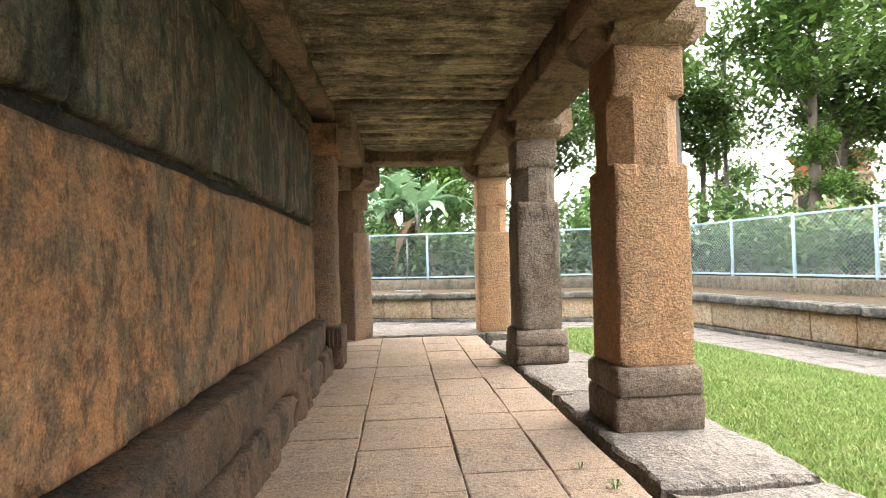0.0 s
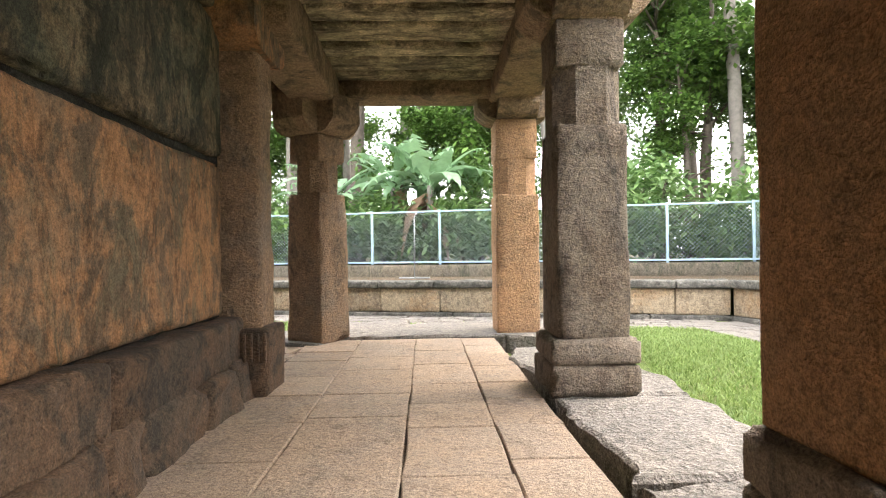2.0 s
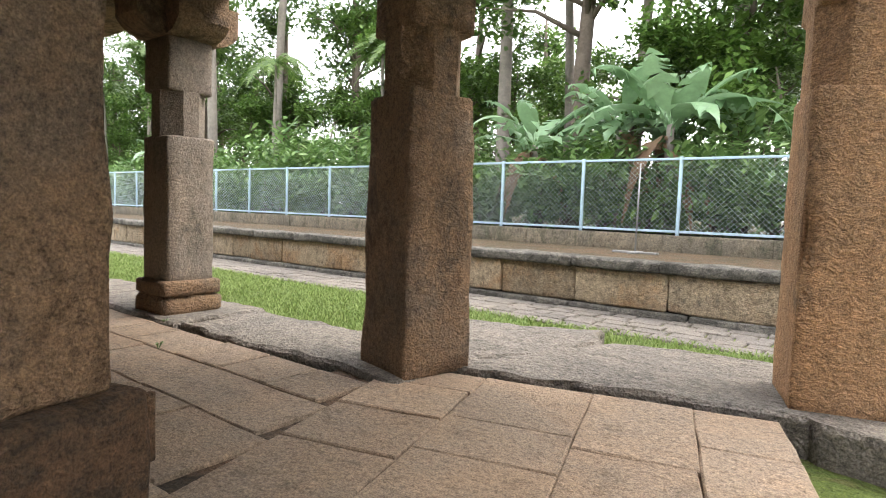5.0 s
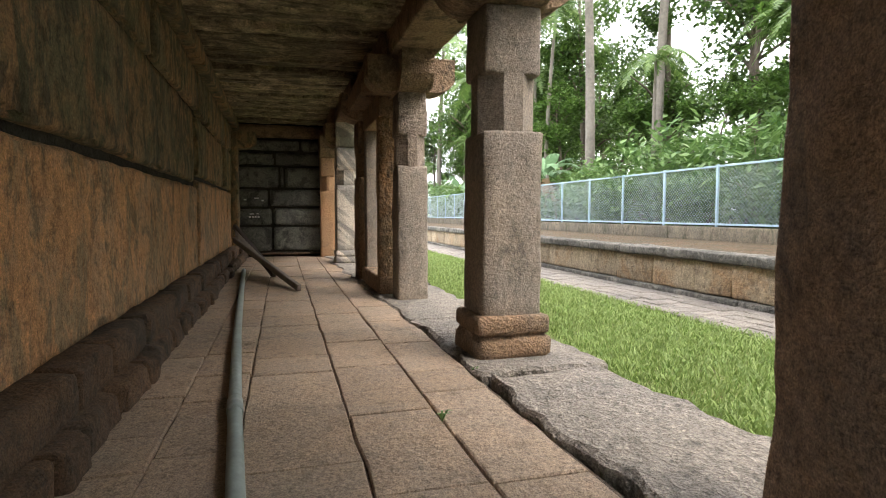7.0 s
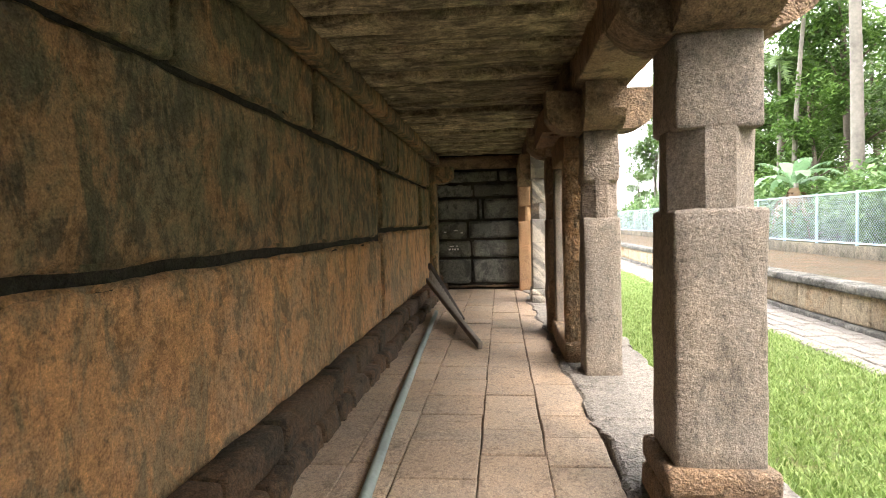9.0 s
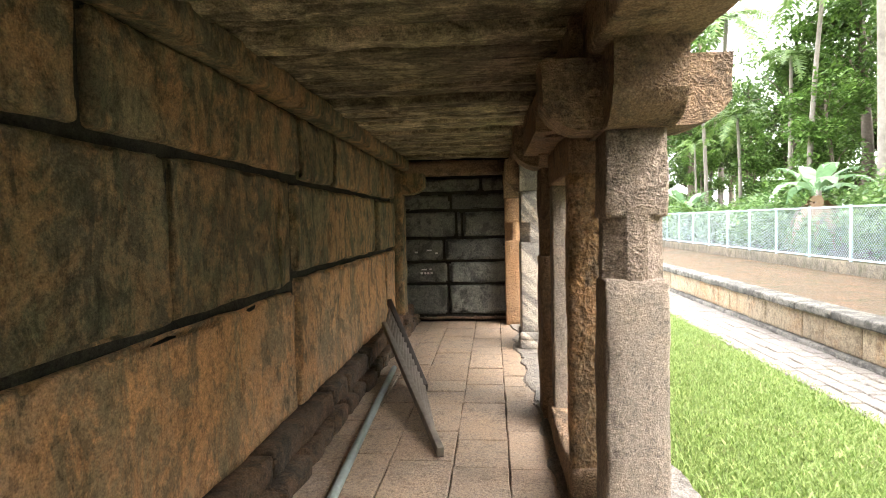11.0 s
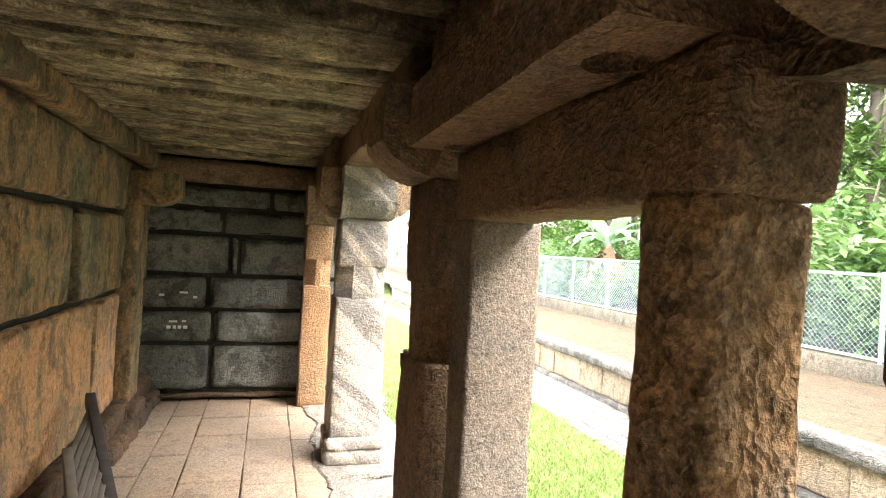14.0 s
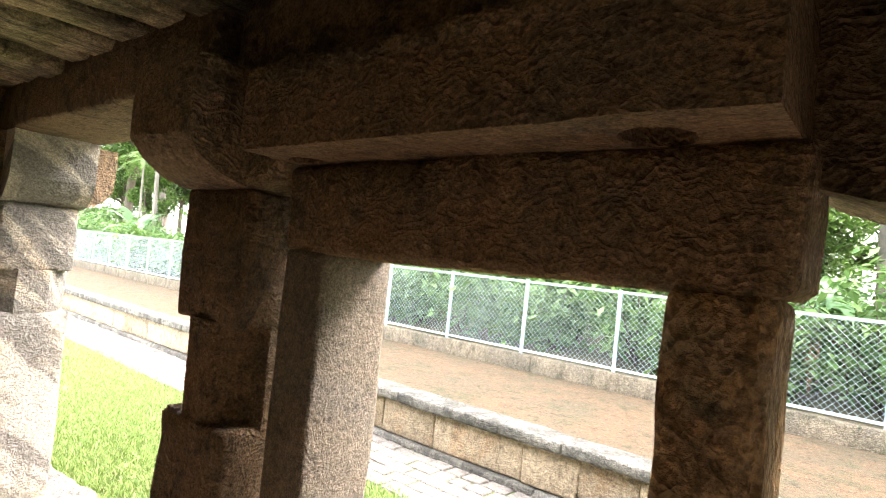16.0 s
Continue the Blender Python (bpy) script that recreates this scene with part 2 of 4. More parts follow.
M_CEIL_A = stone("ceiling_slab_stone_west", (0.488, 0.407, 0.274), (0.355, 0.318, 0.208), (0.125, 0.104, 0.074), 0.5, 0.0, 0.6, 26, (0.46, 0.62), vary=0.6, bump=0.8, island=True, along=-(90 + 14.5))
M_BEAM = stone("beam_stone", (0.301, 0.210, 0.133), (0.434, 0.350, 0.231), (0.084, 0.070, 0.051), 0.62, 0.0, 0.9, 30, (0.49, 0.64), vary=0.25, bump=0.6)
M_END = stone("end_wall_granite", (0.19, 0.195, 0.165), (0.145, 0.15, 0.135), (0.045, 0.048, 0.042), 0.5, 0.0, 0.6, 30, (0.5, 0.64), vary=0.45, bump=0.6)
M_FLOOR = stone("floor_slab_granite", (0.370, 0.273, 0.189), (0.315, 0.248, 0.185), (0.168, 0.130, 0.094), 0.5, 0.0, 0.5, 36, (0.56, 0.74), vary=0.2, bump=0.4, rough=0.8, grime=0.4, peck=(30.0, 30.0, 30.0))
M_EDGE = stone("weathered_edge_granite", (0.216, 0.196, 0.168), (0.264, 0.236, 0.196), (0.112, 0.104, 0.090), 0.5, 0.0, 0.9, 24, (0.55, 0.72), vary=0.15, bump=0.7, peck=(26.0, 26.0, 26.0))
M_PATH = stone("path_paver_stone", (0.216, 0.194, 0.162), (0.184, 0.167, 0.146), (0.152, 0.137, 0.117), 0.5, 0.0, 1.0, 30, (0.56, 0.74), vary=0.3, bump=0.5, grime=0.3)
M_RETAIN = stone("retaining_wall_stone", (0.410, 0.328, 0.221), (0.377, 0.246, 0.135), (0.180, 0.160, 0.123), 0.55, 0.6, 1.0, 24, (0.54, 0.7), vary=0.35, bump=0.7)
M_COPE = stone("coping_stone", (0.184, 0.172, 0.146), (0.275, 0.260, 0.221), (0.054, 0.054, 0.046), 0.6, 0.0, 1.0, 24, (0.46, 0.6), vary=0.3, bump=0.7)
M_KERB = stone("mossy_fence_kerb", (0.13, 0.115, 0.085), (0.18, 0.15, 0.105), (0.06, 0.065, 0.04), 0.5, 0.6, 1.0, 24)
M_SOIL = stone("bare_red_soil", (0.115, 0.075, 0.043), (0.086, 0.066, 0.040), (0.058, 0.058, 0.029), 0.5, 0.0, 1.0, 20, bump=0.8)
M_TURF = stone("turf_ground", (0.11, 0.16, 0.035), (0.15, 0.20, 0.05), (0.14, 0.12, 0.05), 0.5, 0.0, 1.0, 40, bump=0.8)
M_WOODS = stone("leaf_litter_ground", (0.07, 0.075, 0.03), (0.09, 0.07, 0.04), (0.05, 0.06, 0.02), 0.5, 0.0, 1.0, 20, bump=0.8)
M_GRASS = leafy("grass_blades", (0.136, 0.221, 0.043), (0.306, 0.391, 0.128), 0.6, 0.3)
M_STEEL = plain("blue_painted_steel", (0.29, 0.40, 0.45), 0.5, 0.0, 0.2, 30)
M_WIRE = plain("galvanised_wire", (0.42, 0.50, 0.50), 0.45, 0.3, 0.15, 30)
M_PIPE = plain("grey_green_pipe", (0.22, 0.26, 0.24), 0.5, 0.0, 0.3, 18)
M_WOOD = plain("dark_old_wood", (0.055, 0.045, 0.038), 0.7, 0.0, 0.5, 12, 0.3)
M_WOOD2 = plain("worn_grey_wood", (0.17, 0.145, 0.115), 0.75, 0.0, 0.4, 14, 0.3)
M_IRON = plain("dull_iron", (0.25, 0.25, 0.24), 0.5, 0.6, 0.3, 20)
M_BARK = plain("grey_bark", (0.112, 0.091, 0.070), 0.9, 0.0, 0.45, 10, 0.6)
M_PALM = plain("ringed_palm_bark", (0.168, 0.150, 0.126), 0.9, 0.0, 0.35, 8, 0.6)
M_DRY = leafy("dry_banana_leaf", (0.13, 0.08, 0.045), (0.26, 0.17, 0.09), 0.8, 0.2)
M_BANANA = leafy("banana_leaf", (0.12, 0.24, 0.10), (0.26, 0.40, 0.22), 0.35, 0.35)
M_LEAF1 = leafy("broad_dark_leaf", (0.038, 0.083, 0.017), (0.112, 0.195, 0.038))
M_LEAF2 = leafy("fresh_green_leaf", (0.053, 0.120, 0.019), (0.150, 0.255, 0.053))
M_LEAF3 = leafy("shrub_leaf", (0.056, 0.128, 0.032), (0.192, 0.304, 0.096), 0.35)
M_FROND = leafy("palm_frond", (0.056, 0.120, 0.024), (0.160, 0.240, 0.064), 0.4)
M_CHALK = plain("white_chalk", (0.75, 0.75, 0.72), 0.9, 0.0, 0.1, 40)
M_RUST = plain("terracotta_roof", (0.42, 0.14, 0.07), 0.8, 0.0, 0.3, 10)
M_RUST2 = plain("cream_house_paint", (0.55, 0.42, 0.30), 0.8, 0.0, 0.15, 6)


# ---------------------------------------------------------------- mesh helpers
rng = random.Random(7)
TURN_A = 14.5                       # the first gallery runs 14.5 degrees off the second one's normal
FRAME_A = pose(0, 0, 0, 0, 0, TURN_A)
CEIL_Z = 3.18
SOFFIT_Z = 2.88


def to_world(r, s, z=0.0):
    return FRAME_A @ Vector((r, s, z))


def mesh_ob(name, verts, faces, mat, parent=None, label="", smooth=True, m=None):
    me = bpy.data.meshes.new(name)
    me.from_pydata([tuple(v) for v in verts], [], faces)
    me.materials.append(mat)
    if smooth:
        me.polygons.foreach_set("use_smooth", [True] * len(me.polygons))
    me.update()
    ob = new(name, me)
    if parent is not None:
        ob.parent = parent
    if m is not None:
        ob.matrix_basis = m
    if label:
        ob["label"] = label
    return ob


def thing(name, m, label, category, group="", kind=""):
    ob = new(name)
    ob.matrix_basis = m
    ob.empty_display_size = 0.1
    return tagged(ob, label, category, group, kind)


def steps(half, r, seg):
    n = max(1, int(round(2 * (half - r) / seg)))
    inner = [-half + r + 2 * (half - r) * k / n for k in range(n + 1)]
    return [-half] + inner + [half]


def rough_box(sx, sy, sz, seg=0.2, r=0.02, amp=0.006, freq=3.0, seed=0.0, taper=0.0, chips=0.0):
    """A hewn block, centred in x and y and standing on z = 0, with rounded, uneven edges."""
    r = min(r, sx * 0.3, sy * 0.3, sz * 0.3)
    ax = [steps(sx / 2, r, seg), steps(sy / 2, r, seg), steps(sz / 2, r, seg)]
    half = (sx / 2, sy / 2, sz / 2)
    n = [len(a) - 1 for a in ax]
    index, verts, faces = {}, [], []

    def vert(key):
        if key not in index:
            p = [ax[k][key[k]] for k in range(3)]
            q = [max(-half[k] + r, min(half[k] - r, p[k])) for k in range(3)]
            d = Vector(p) - Vector(q)
            v = Vector(q) + (d.normalized() * r if d.length > 1e-9 else d)
            at = Vector((seed * 3.1, seed * 7.7, seed))
            shift = noise.noise_vector(v * freq + at) * amp + noise.noise_vector(v * freq * 3.3 + at) * amp * 0.35
            if chips and d.length > r * 1.2:
                c = noise.noise(v * 5.0 + Vector((seed, -seed, 2.0))) + 0.5 * noise.noise(v * 14.0 + Vector((seed, seed, 5.0)))
                if c > 0.1:
                    v -= d.normalized() * chips * c
            v = v + shift
            k = 1.0 - taper * (v.z / sz + 0.5)
            index[key] = len(verts)
            verts.append((v.x * k, v.y * k, v.z + sz / 2))
        return index[key]

    for axis in range(3):
        a, b = [k for k in range(3) if k != axis]
        for side in (0, n[axis]):
            for i in range(n[a]):
                for j in range(n[b]):
                    quad = []
                    for di, dj in ((0, 0), (1, 0), (1, 1), (0, 1)):
                        key = [0, 0, 0]
                        key[axis], key[a], key[b] = side, i + di, j + dj
                        quad.append(vert(tuple(key)))
                    if (side == 0) != (axis == 1):
                        quad.reverse()
                    faces.append(quad)
    return verts, faces


def block(name, size, mat, parent, m, label="", **kw):
    v, f = rough_box(*size, **kw)
    return mesh_ob(name, v, f, mat, parent, label, True, m)


def prism(outline, z0, z1, bevel=0.012, top_amp=0.0, seed=0.0):
    """An upright slab over an outline (anticlockwise), with a small chamfer round its top."""
    n = len(outline)
    c = Vector((sum(p[0] for p in outline) / n, sum(p[1] for p in outline) / n))
    verts = [(x, y, z0) for x, y in outline] + [(x, y, z1 - bevel) for x, y in outline]
    for x, y in outline:
        d = Vector((x, y)) - c
        k = max(0.0, 1 - bevel * 1.3 / max(d.length, 0.05))
        verts.append((c.x + d.x * k, c.y + d.y * k, z1 + top_amp * noise.noise(Vector((x * 2, y * 2, seed)))))
    faces = []
    for ring in (0, 1):
        for i in range(n):
            j = (i + 1) % n
            faces.append([ring * n + i, ring * n + j, (ring + 1) * n + j, (ring + 1) * n + i])
    faces.append([2 * n + i for i in range(n)])
    faces.append(list(reversed(range(n))))
    return verts, faces


def octagon(w, h, cut, amp, seed, seg=0.12):
    """The chamfered waist of a pillar."""
    a, b = w / 2, w / 2 - cut
    ring = [(a, -b), (a, b), (b, a), (-b, a), (-a, b), (-a, -b), (-b, -a), (b, -a)]
    rows = max(2, int(h / seg))
    verts, faces = [], []
    for k in range(rows + 1):
        for x, y in ring:
            v = Vector((x, y, h * k / rows))
            verts.append(v + noise.noise_vector(v * 5 + Vector((seed, seed, seed))) * amp)
    for k in range(rows):
        for i in range(8):
            j = (i + 1) % 8
            faces.append([k * 8 + i, k * 8 + j, (k + 1) * 8 + j, (k + 1) * 8 + i])
    faces += [list(range(7, -1, -1)), [rows * 8 + i for i in range(8)]]
    return verts, faces


def bracket(length, width, h, seed):
    """A corbel capital: square above, its lower ends cut away in a curve."""
    a = length / 2
    prof = [(-a, h), (-a, h * 0.62), (-a, h * 0.36), (-a + 0.05, h * 0.2), (-a + 0.13, h * 0.06), (-max(0.16, a - 0.22), 0.0)]
    prof += [(-x, z) for x, z in reversed(prof)]
    n = len(prof)
    verts, faces, cols = [], [], 5
    for c in range(cols + 1):
        y = -width / 2 + width * c / cols
        edge = 0.02 if c in (0, cols) else 0.0
        for x, z in prof:
            v = Vector((x * (1 - edge), y, z))
            verts.append(v + noise.noise_vector(v * 4 + Vector((seed, seed * 2, 0))) * 0.014)
    for c in range(cols):
        for i in range(n):
            j = (i + 1) % n
            faces.append([c * n + i, (c + 1) * n + i, (c + 1) * n + j, c * n + j])
    faces += [list(range(n)), [cols * n + i for i in range(n - 1, -1, -1)]]
    return verts, faces


def tube(path, radii, sides=8, caps=True):
    verts, faces = [], []
    for i, p in enumerate(path):
        p = Vector(p)
        d = Vector(path[min(i + 1, len(path) - 1)]) - Vector(path[max(i - 1, 0)])
        q = d.to_track_quat("Z", "Y")
        for k in range(sides):
            a = 2 * math.pi * k / sides
            verts.append(p + q @ Vector((math.cos(a), math.sin(a), 0)) * radii[i])
    for i in range(len(path) - 1):
        for k in range(sides):
            j = (k + 1) % sides
            faces.append([i * sides + k, i * sides + j, (i + 1) * sides + j, (i + 1) * sides + k])
    if caps:
        faces += [list(range(sides - 1, -1, -1)), [(len(path) - 1) * sides + k for k in range(sides)]]
    return verts, faces


def merge(lists):
    verts, faces = [], []
    for v, f in lists:
        o = len(verts)
        verts += list(v)
        faces += [[i + o for i in face] for face in f]
    return verts, faces


# ---------------------------------------------------------------- ground, terrace, retaining walls
GROUND_Z = -0.14
mesh_ob("ground", [(-500, -500, GROUND_Z - 0.05), (500, -500, GROUND_Z - 0.05), (500, 500, GROUND_Z - 0.05), (-500, 500, GROUND_Z - 0.05)], [[0, 1, 2, 3]], M_TURF, smooth=False)
tagged(bpy.data.objects["ground"], "flat green turf ground of the temple court", "ground", kind="structure")

CORNER = Vector((5.5, 13.45))           # where the two retaining walls meet
SIDE = Vector((0.40, -0.916)).normalized()
FENCE_Y, FENCE_CORNER = 17.3, Vector((7.0, 17.3))


def side_point(d, out=0.0):
    p = CORNER + SIDE * d + Vector((-SIDE.y, SIDE.x)) * out
    return p


def slope_sheet(name, rows, mat, label, cat):
    """A ground sheet through rows of points of equal length."""
    verts = [p for row in rows for p in row]
    n = len(rows[0])
    faces = [[i * n + j, i * n + j + 1, (i + 1) * n + j + 1, (i + 1) * n + j] for i in range(len(rows) - 1) for j in range(n - 1)]
    return tagged(mesh_ob(name, verts, faces, mat, smooth=False), label, cat, kind="structure")


end = side_point(26)
fence_end = FENCE_CORNER + SIDE * 34
slope_sheet("terrace", [
    [(-60, CORNER.y + 0.25, 0.44), (CORNER.x + 0.1, CORNER.y + 0.25, 0.44), (end.x + 0.25, end.y, 0.44)],
    [(-60, 15.2, 0.45), (6.2, 15.2, 0.45), (end.x + 1.5, end.y + 0.7, 0.45)],
    [(-60, FENCE_Y + 0.2, 0.42), (FENCE_CORNER.x + 0.1, FENCE_CORNER.y + 0.1, 0.42), (fence_end.x, fence_end.y, 0.42)]],
    M_SOIL, "bare brown soil terrace above the retaining wall", "terrace")
slope_sheet("woodland_ground", [
    [(-60, FENCE_Y + 0.05, 0.70), (FENCE_CORNER.x + 0.05, FENCE_CORNER.y + 0.05, 0.70), (fence_end.x, fence_end.y, 0.70)],
    [(-90, 40, 0.75), (25, 40, 0.75), (70, fence_end.y, 0.75)],
    [(-450, 450, 0.9), (450, 450, 0.9), (450, fence_end.y - 100, 0.9)]],
    M_WOODS, "shaded leaf litter under the trees", "ground")


def run_blocks(parent, name, p0, p1, out_dir, z0, z1, depth, lengths, mat, r=0.025, amp=0.012, gap=0.012, seg=0.3):
    """A course of blocks from p0 to p1, its face on that line and its body on the side out_dir."""
    d = (p1 - p0)
    total, ang = d.length, math.atan2(d.y, d.x)
    d.normalize()
    pos = 0.0
    while pos < total - 0.05:
        ln = min(rng.uniform(*lengths), total - pos)
        if total - pos - ln < lengths[0] * 0.4:
            ln = total - pos
        c = p0 + d * (pos + ln / 2) + out_dir * (depth / 2 + rng.uniform(-0.012, 0.012))
        block(name, (ln - gap, depth, z1 - z0 - gap * 0.6), mat, parent,
              pose(c.x, c.y, z0 + rng.uniform(0, 0.004), 0, 0, math.degrees(ang) + rng.uniform(-0.3, 0.3)),
              seg=seg, r=r, amp=amp, seed=rng.uniform(0, 90))
        pos += ln


def retaining(name, p0, p1, out):
    w = thing(name, pose(0, 0, 0), "low retaining wall of tan granite blocks with dark coping", "retaining wall", kind="structure")
    d = (p1 - p0).normalized()
    core_a, core_b = p0 + out * 0.1, p1 + out * 0.1
    mesh_ob("core", *prism([tuple(core_a), tuple(core_b), tuple(core_b + out * 0.3), tuple(core_a + out * 0.3)] if (d.x * out.y - d.y * out.x) > 0 else
                           [tuple(core_b), tuple(core_a), tuple(core_a + out * 0.3), tuple(core_b + out * 0.3)], -0.3, 0.40), M_MORTAR, w, smooth=False)
    run_blocks(w, "footing_stone", p0 - out * 0.07, p1 - out * 0.07, out, -0.26, -0.09, 0.3, (1.2, 2.4), M_COPE)
    run_blocks(w, "brick", p0, p1, out, -0.09, 0.375, 0.3, (0.55, 1.35), M_RETAIN, amp=0.02)
    run_blocks(w, "coping_stone", p0 - out * 0.09, p1 - out * 0.09, out, 0.375, 0.52, 0.42, (0.8, 1.9), M_COPE, r=0.03, amp=0.018)
    return w


OUT_N = Vector((0, 1))
OUT_E = Vector((-SIDE.y, SIDE.x))
retaining("retaining_wall_north", Vector((-30, CORNER.y)), Vector((CORNER.x, CORNER.y)), OUT_N)
retaining("retaining_wall_east", side_point(0.02), side_point(17), OUT_E)

# kerb under the fence
kerb = thing("fence_kerb", pose(0, 0, 0), "long dark mossy concrete kerb under the fence", "kerb", kind="structure")
for a, b, o in ((Vector((-58, FENCE_Y - 0.1)), Vector((FENCE_CORNER.x, FENCE_Y - 0.1)), OUT_N), (FENCE_CORNER - OUT_E * 0.1, FENCE_CORNER + SIDE * 30, OUT_E)):
    run_blocks(kerb, "kerb_stone", a, b, o, 0.36, 0.74, 0.22, (3.5, 5.0), M_KERB, r=0.02, amp=0.012, gap=0.004, seg=0.5)

# paved path at the foot of the retaining walls
paving = thing("pavement", pose(0, 0, 0), "uneven grey stone paving along the retaining wall", "pavement", kind="structure")
PATH_Y0 = 12.2
mesh_ob("bedding", *prism([(-34, PATH_Y0), (5.2, PATH_Y0), (CORNER.x + 0.05, CORNER.y + 0.05), (-34, CORNER.y + 0.05)], -0.4, -0.2), M_SOIL, paving, smooth=False)
q0, q1, q2, q3 = side_point(0, -1.25), side_point(17, -1.25), side_point(17, 0.05), side_point(0, 0.05)
mesh_ob("bedding", *prism([tuple(q0), tuple(q1), tuple(q2), tuple(q3)], -0.4, -0.202), M_SOIL, paving, smooth=False)
y = PATH_Y0
pavers_far = []
while y < CORNER.y - 0.05:
    wdt = 0.2 + rng.uniform(0, 0.06)
    x = -26 + rng.uniform(0, 0.3)
    while x < 5.1:
        ln = rng.uniform(0.24, 0.44)
        zt = -0.165 + rng.uniform(-0.008, 0.008)
        o = [(-ln / 2 + 0.01, -wdt / 2 + 0.01), (ln / 2 - 0.01, -wdt / 2 + 0.008), (ln / 2 - 0.008, wdt / 2 - 0.01), (-ln / 2 + 0.012, wdt / 2 - 0.008)]
        o = [(px + rng.uniform(-0.012, 0.012), py + rng.uniform(-0.012, 0.012)) for px, py in o]
        v, f = prism(o, -0.26, 0.0, 0.012)
        m = pose(x + ln / 2, y + wdt / 2, zt, rng.uniform(-0.8, 0.8), rng.uniform(-0.8, 0.8), rng.uniform(-2, 2))
        if -7 < x < 1.0 and rng.random() < 0.75:
            mesh_ob("paver", v, f, M_PATH, paving, m=m, smooth=False)
        else:
            pavers_far.append(([m @ Vector(p) for p in v], f))
        x += ln
    y += wdt
d = 0.2
while d < 16.5:
    wdt = rng.uniform(0.22, 0.4)
    o = -1.22
    while o < -0.05:
        ln = rng.uniform(0.25, 0.42)
        c = side_point(d + wdt / 2, o + ln / 2)
        v, f = prism([(-ln / 2 + 0.01, -wdt / 2 + 0.01), (ln / 2 - 0.01, -wdt / 2 + 0.01), (ln / 2 - 0.01, wdt / 2 - 0.01), (-ln / 2 + 0.01, wdt / 2 - 0.01)], -0.26, 0.0, 0.012)
        m = pose(c.x, c.y, -0.165 + rng.uniform(-0.008, 0.008), 0, 0, math.degrees(math.atan2(OUT_E.y, OUT_E.x)))
        pavers_far.append(([m @ Vector(p) for p in v], f))
        o += ln
    d += wdt
far = mesh_ob("pavers", *merge(pavers_far), M_PATH, paving, smooth=False)
far["kind"] = "stuff"

# ---------------------------------------------------------------- gallery floors
floor = thing("floor", pose(0, 0, 0), "worn granite slab floor with open joints", "floor", kind="structure")
mesh_ob("bedding", [tuple(to_world(*p, -0.022)) for p in ((1.7, -9), (4.25, -9), (4.25, 9.1), (1.7, 9.1))] + [(-14.4, 6.2, -0.026), (0.6, 6.2, -0.026), (0.3, 8.9, -0.026), (-14.4, 8.7, -0.026)],
        [[0, 1, 2, 3], [4, 5, 6, 7]], M_PLINTH, floor, smooth=False)


def floor_slab(r0, r1, s0, s1, m, zt, seed):
    g = 0.004
    cx, cy, hx, hy = (r0 + r1) / 2, (s0 + s1) / 2, (r1 - r0) / 2 - g, (s1 - s0) / 2 - g
    o = []
    for (ax, ay), (bx, by) in (((-hx, -hy), (hx, -hy)), ((hx, -hy), (hx, hy)), ((hx, hy), (-hx, hy)), ((-hx, hy), (-hx, -hy))):
        for k in range(3):
            u = k / 3
            p = Vector((ax + (bx - ax) * u, ay + (by - ay) * u))
            p += Vector((noise.noise(Vector((p.x * 3, p.y * 3, seed))), noise.noise(Vector((p.x * 3, p.y * 3, seed + 9))))) * 0.014
            o.append(tuple(p))
    v, f = prism(o, -0.09, 0.0, 0.008, 0.004, seed)
    mesh_ob("slab", v, f, M_FLOOR, floor, smooth=False, m=m @ pose(cx, cy, zt, rng.uniform(-0.25, 0.25), rng.uniform(-0.25, 0.25), 0))


A_COLS = [2.05, 2.66, 3.32, 3.86, 4.29]
for a, b in zip(A_COLS, A_COLS[1:]):
    s = -4.2 + rng.uniform(0, 0.5)
    while s < 9.05:
        ln = rng.uniform(0.42, 0.85)
        if 9.05 - s - ln < 0.3:
            ln = 9.05 - s
        floor_slab(a, b, s, s + ln, FRAME_A, rng.uniform(-0.006, 0.006), rng.uniform(0, 99))
        s += ln
B_COLS = [6.7, 7.08, 7.43, 7.96, 8.42, 8.84]
for a, b in zip(B_COLS, B_COLS[1:]):
    x = -13.5
    stop = (2.03 - 0.2504 * (a + b) / 2) / 0.9681 - 0.02
    while x < stop:
        ln = rng.uniform(0.4, 0.95)
        if stop - x - ln < 0.3:
            ln = stop - x
        floor_slab(x, x + ln, a, b, pose(0, 0, 0), rng.uniform(-0.006, 0.006), rng.uniform(0, 99))
        x += ln


def edge_slab(points, zt, seed, parent, name="edge_slab"):
    """A large, weathered slab of the gallery's edge, its outline broken and wavy."""
    o = []
    n = len(points)
    for i in range(n):
        a, b = Vector(points[i]), Vector(points[(i + 1) % n])
        k = max(2, int((b - a).length / 0.07))
        nrm = Vector(((b - a).y, -(b - a).x)).normalized()
        for j in range(k):
            p = a + (b - a) * (j / k)
            w = noise.noise(Vector((p.x * 1.5, p.y * 1.5, seed))) * 0.11 + noise.noise(Vector((p.x * 4.5, p.y * 4.5, seed))) * 0.06 + noise.noise(Vector((p.x * 14, p.y * 14, seed))) * 0.025
            o.append(tuple(p + nrm * w))
    v, f = prism(o, -0.32, zt, 0.025, 0.012, seed)
    return mesh_ob(name, v, f, M_EDGE, parent, smooth=False)


edge = thing("gallery_edge", pose(0, 0, 0), "broad weathered granite edge slabs with a jagged crack", "stone edge", kind="structure")


def aw(r, s):
    p = to_world(r, s)
    return (p.x, p.y)


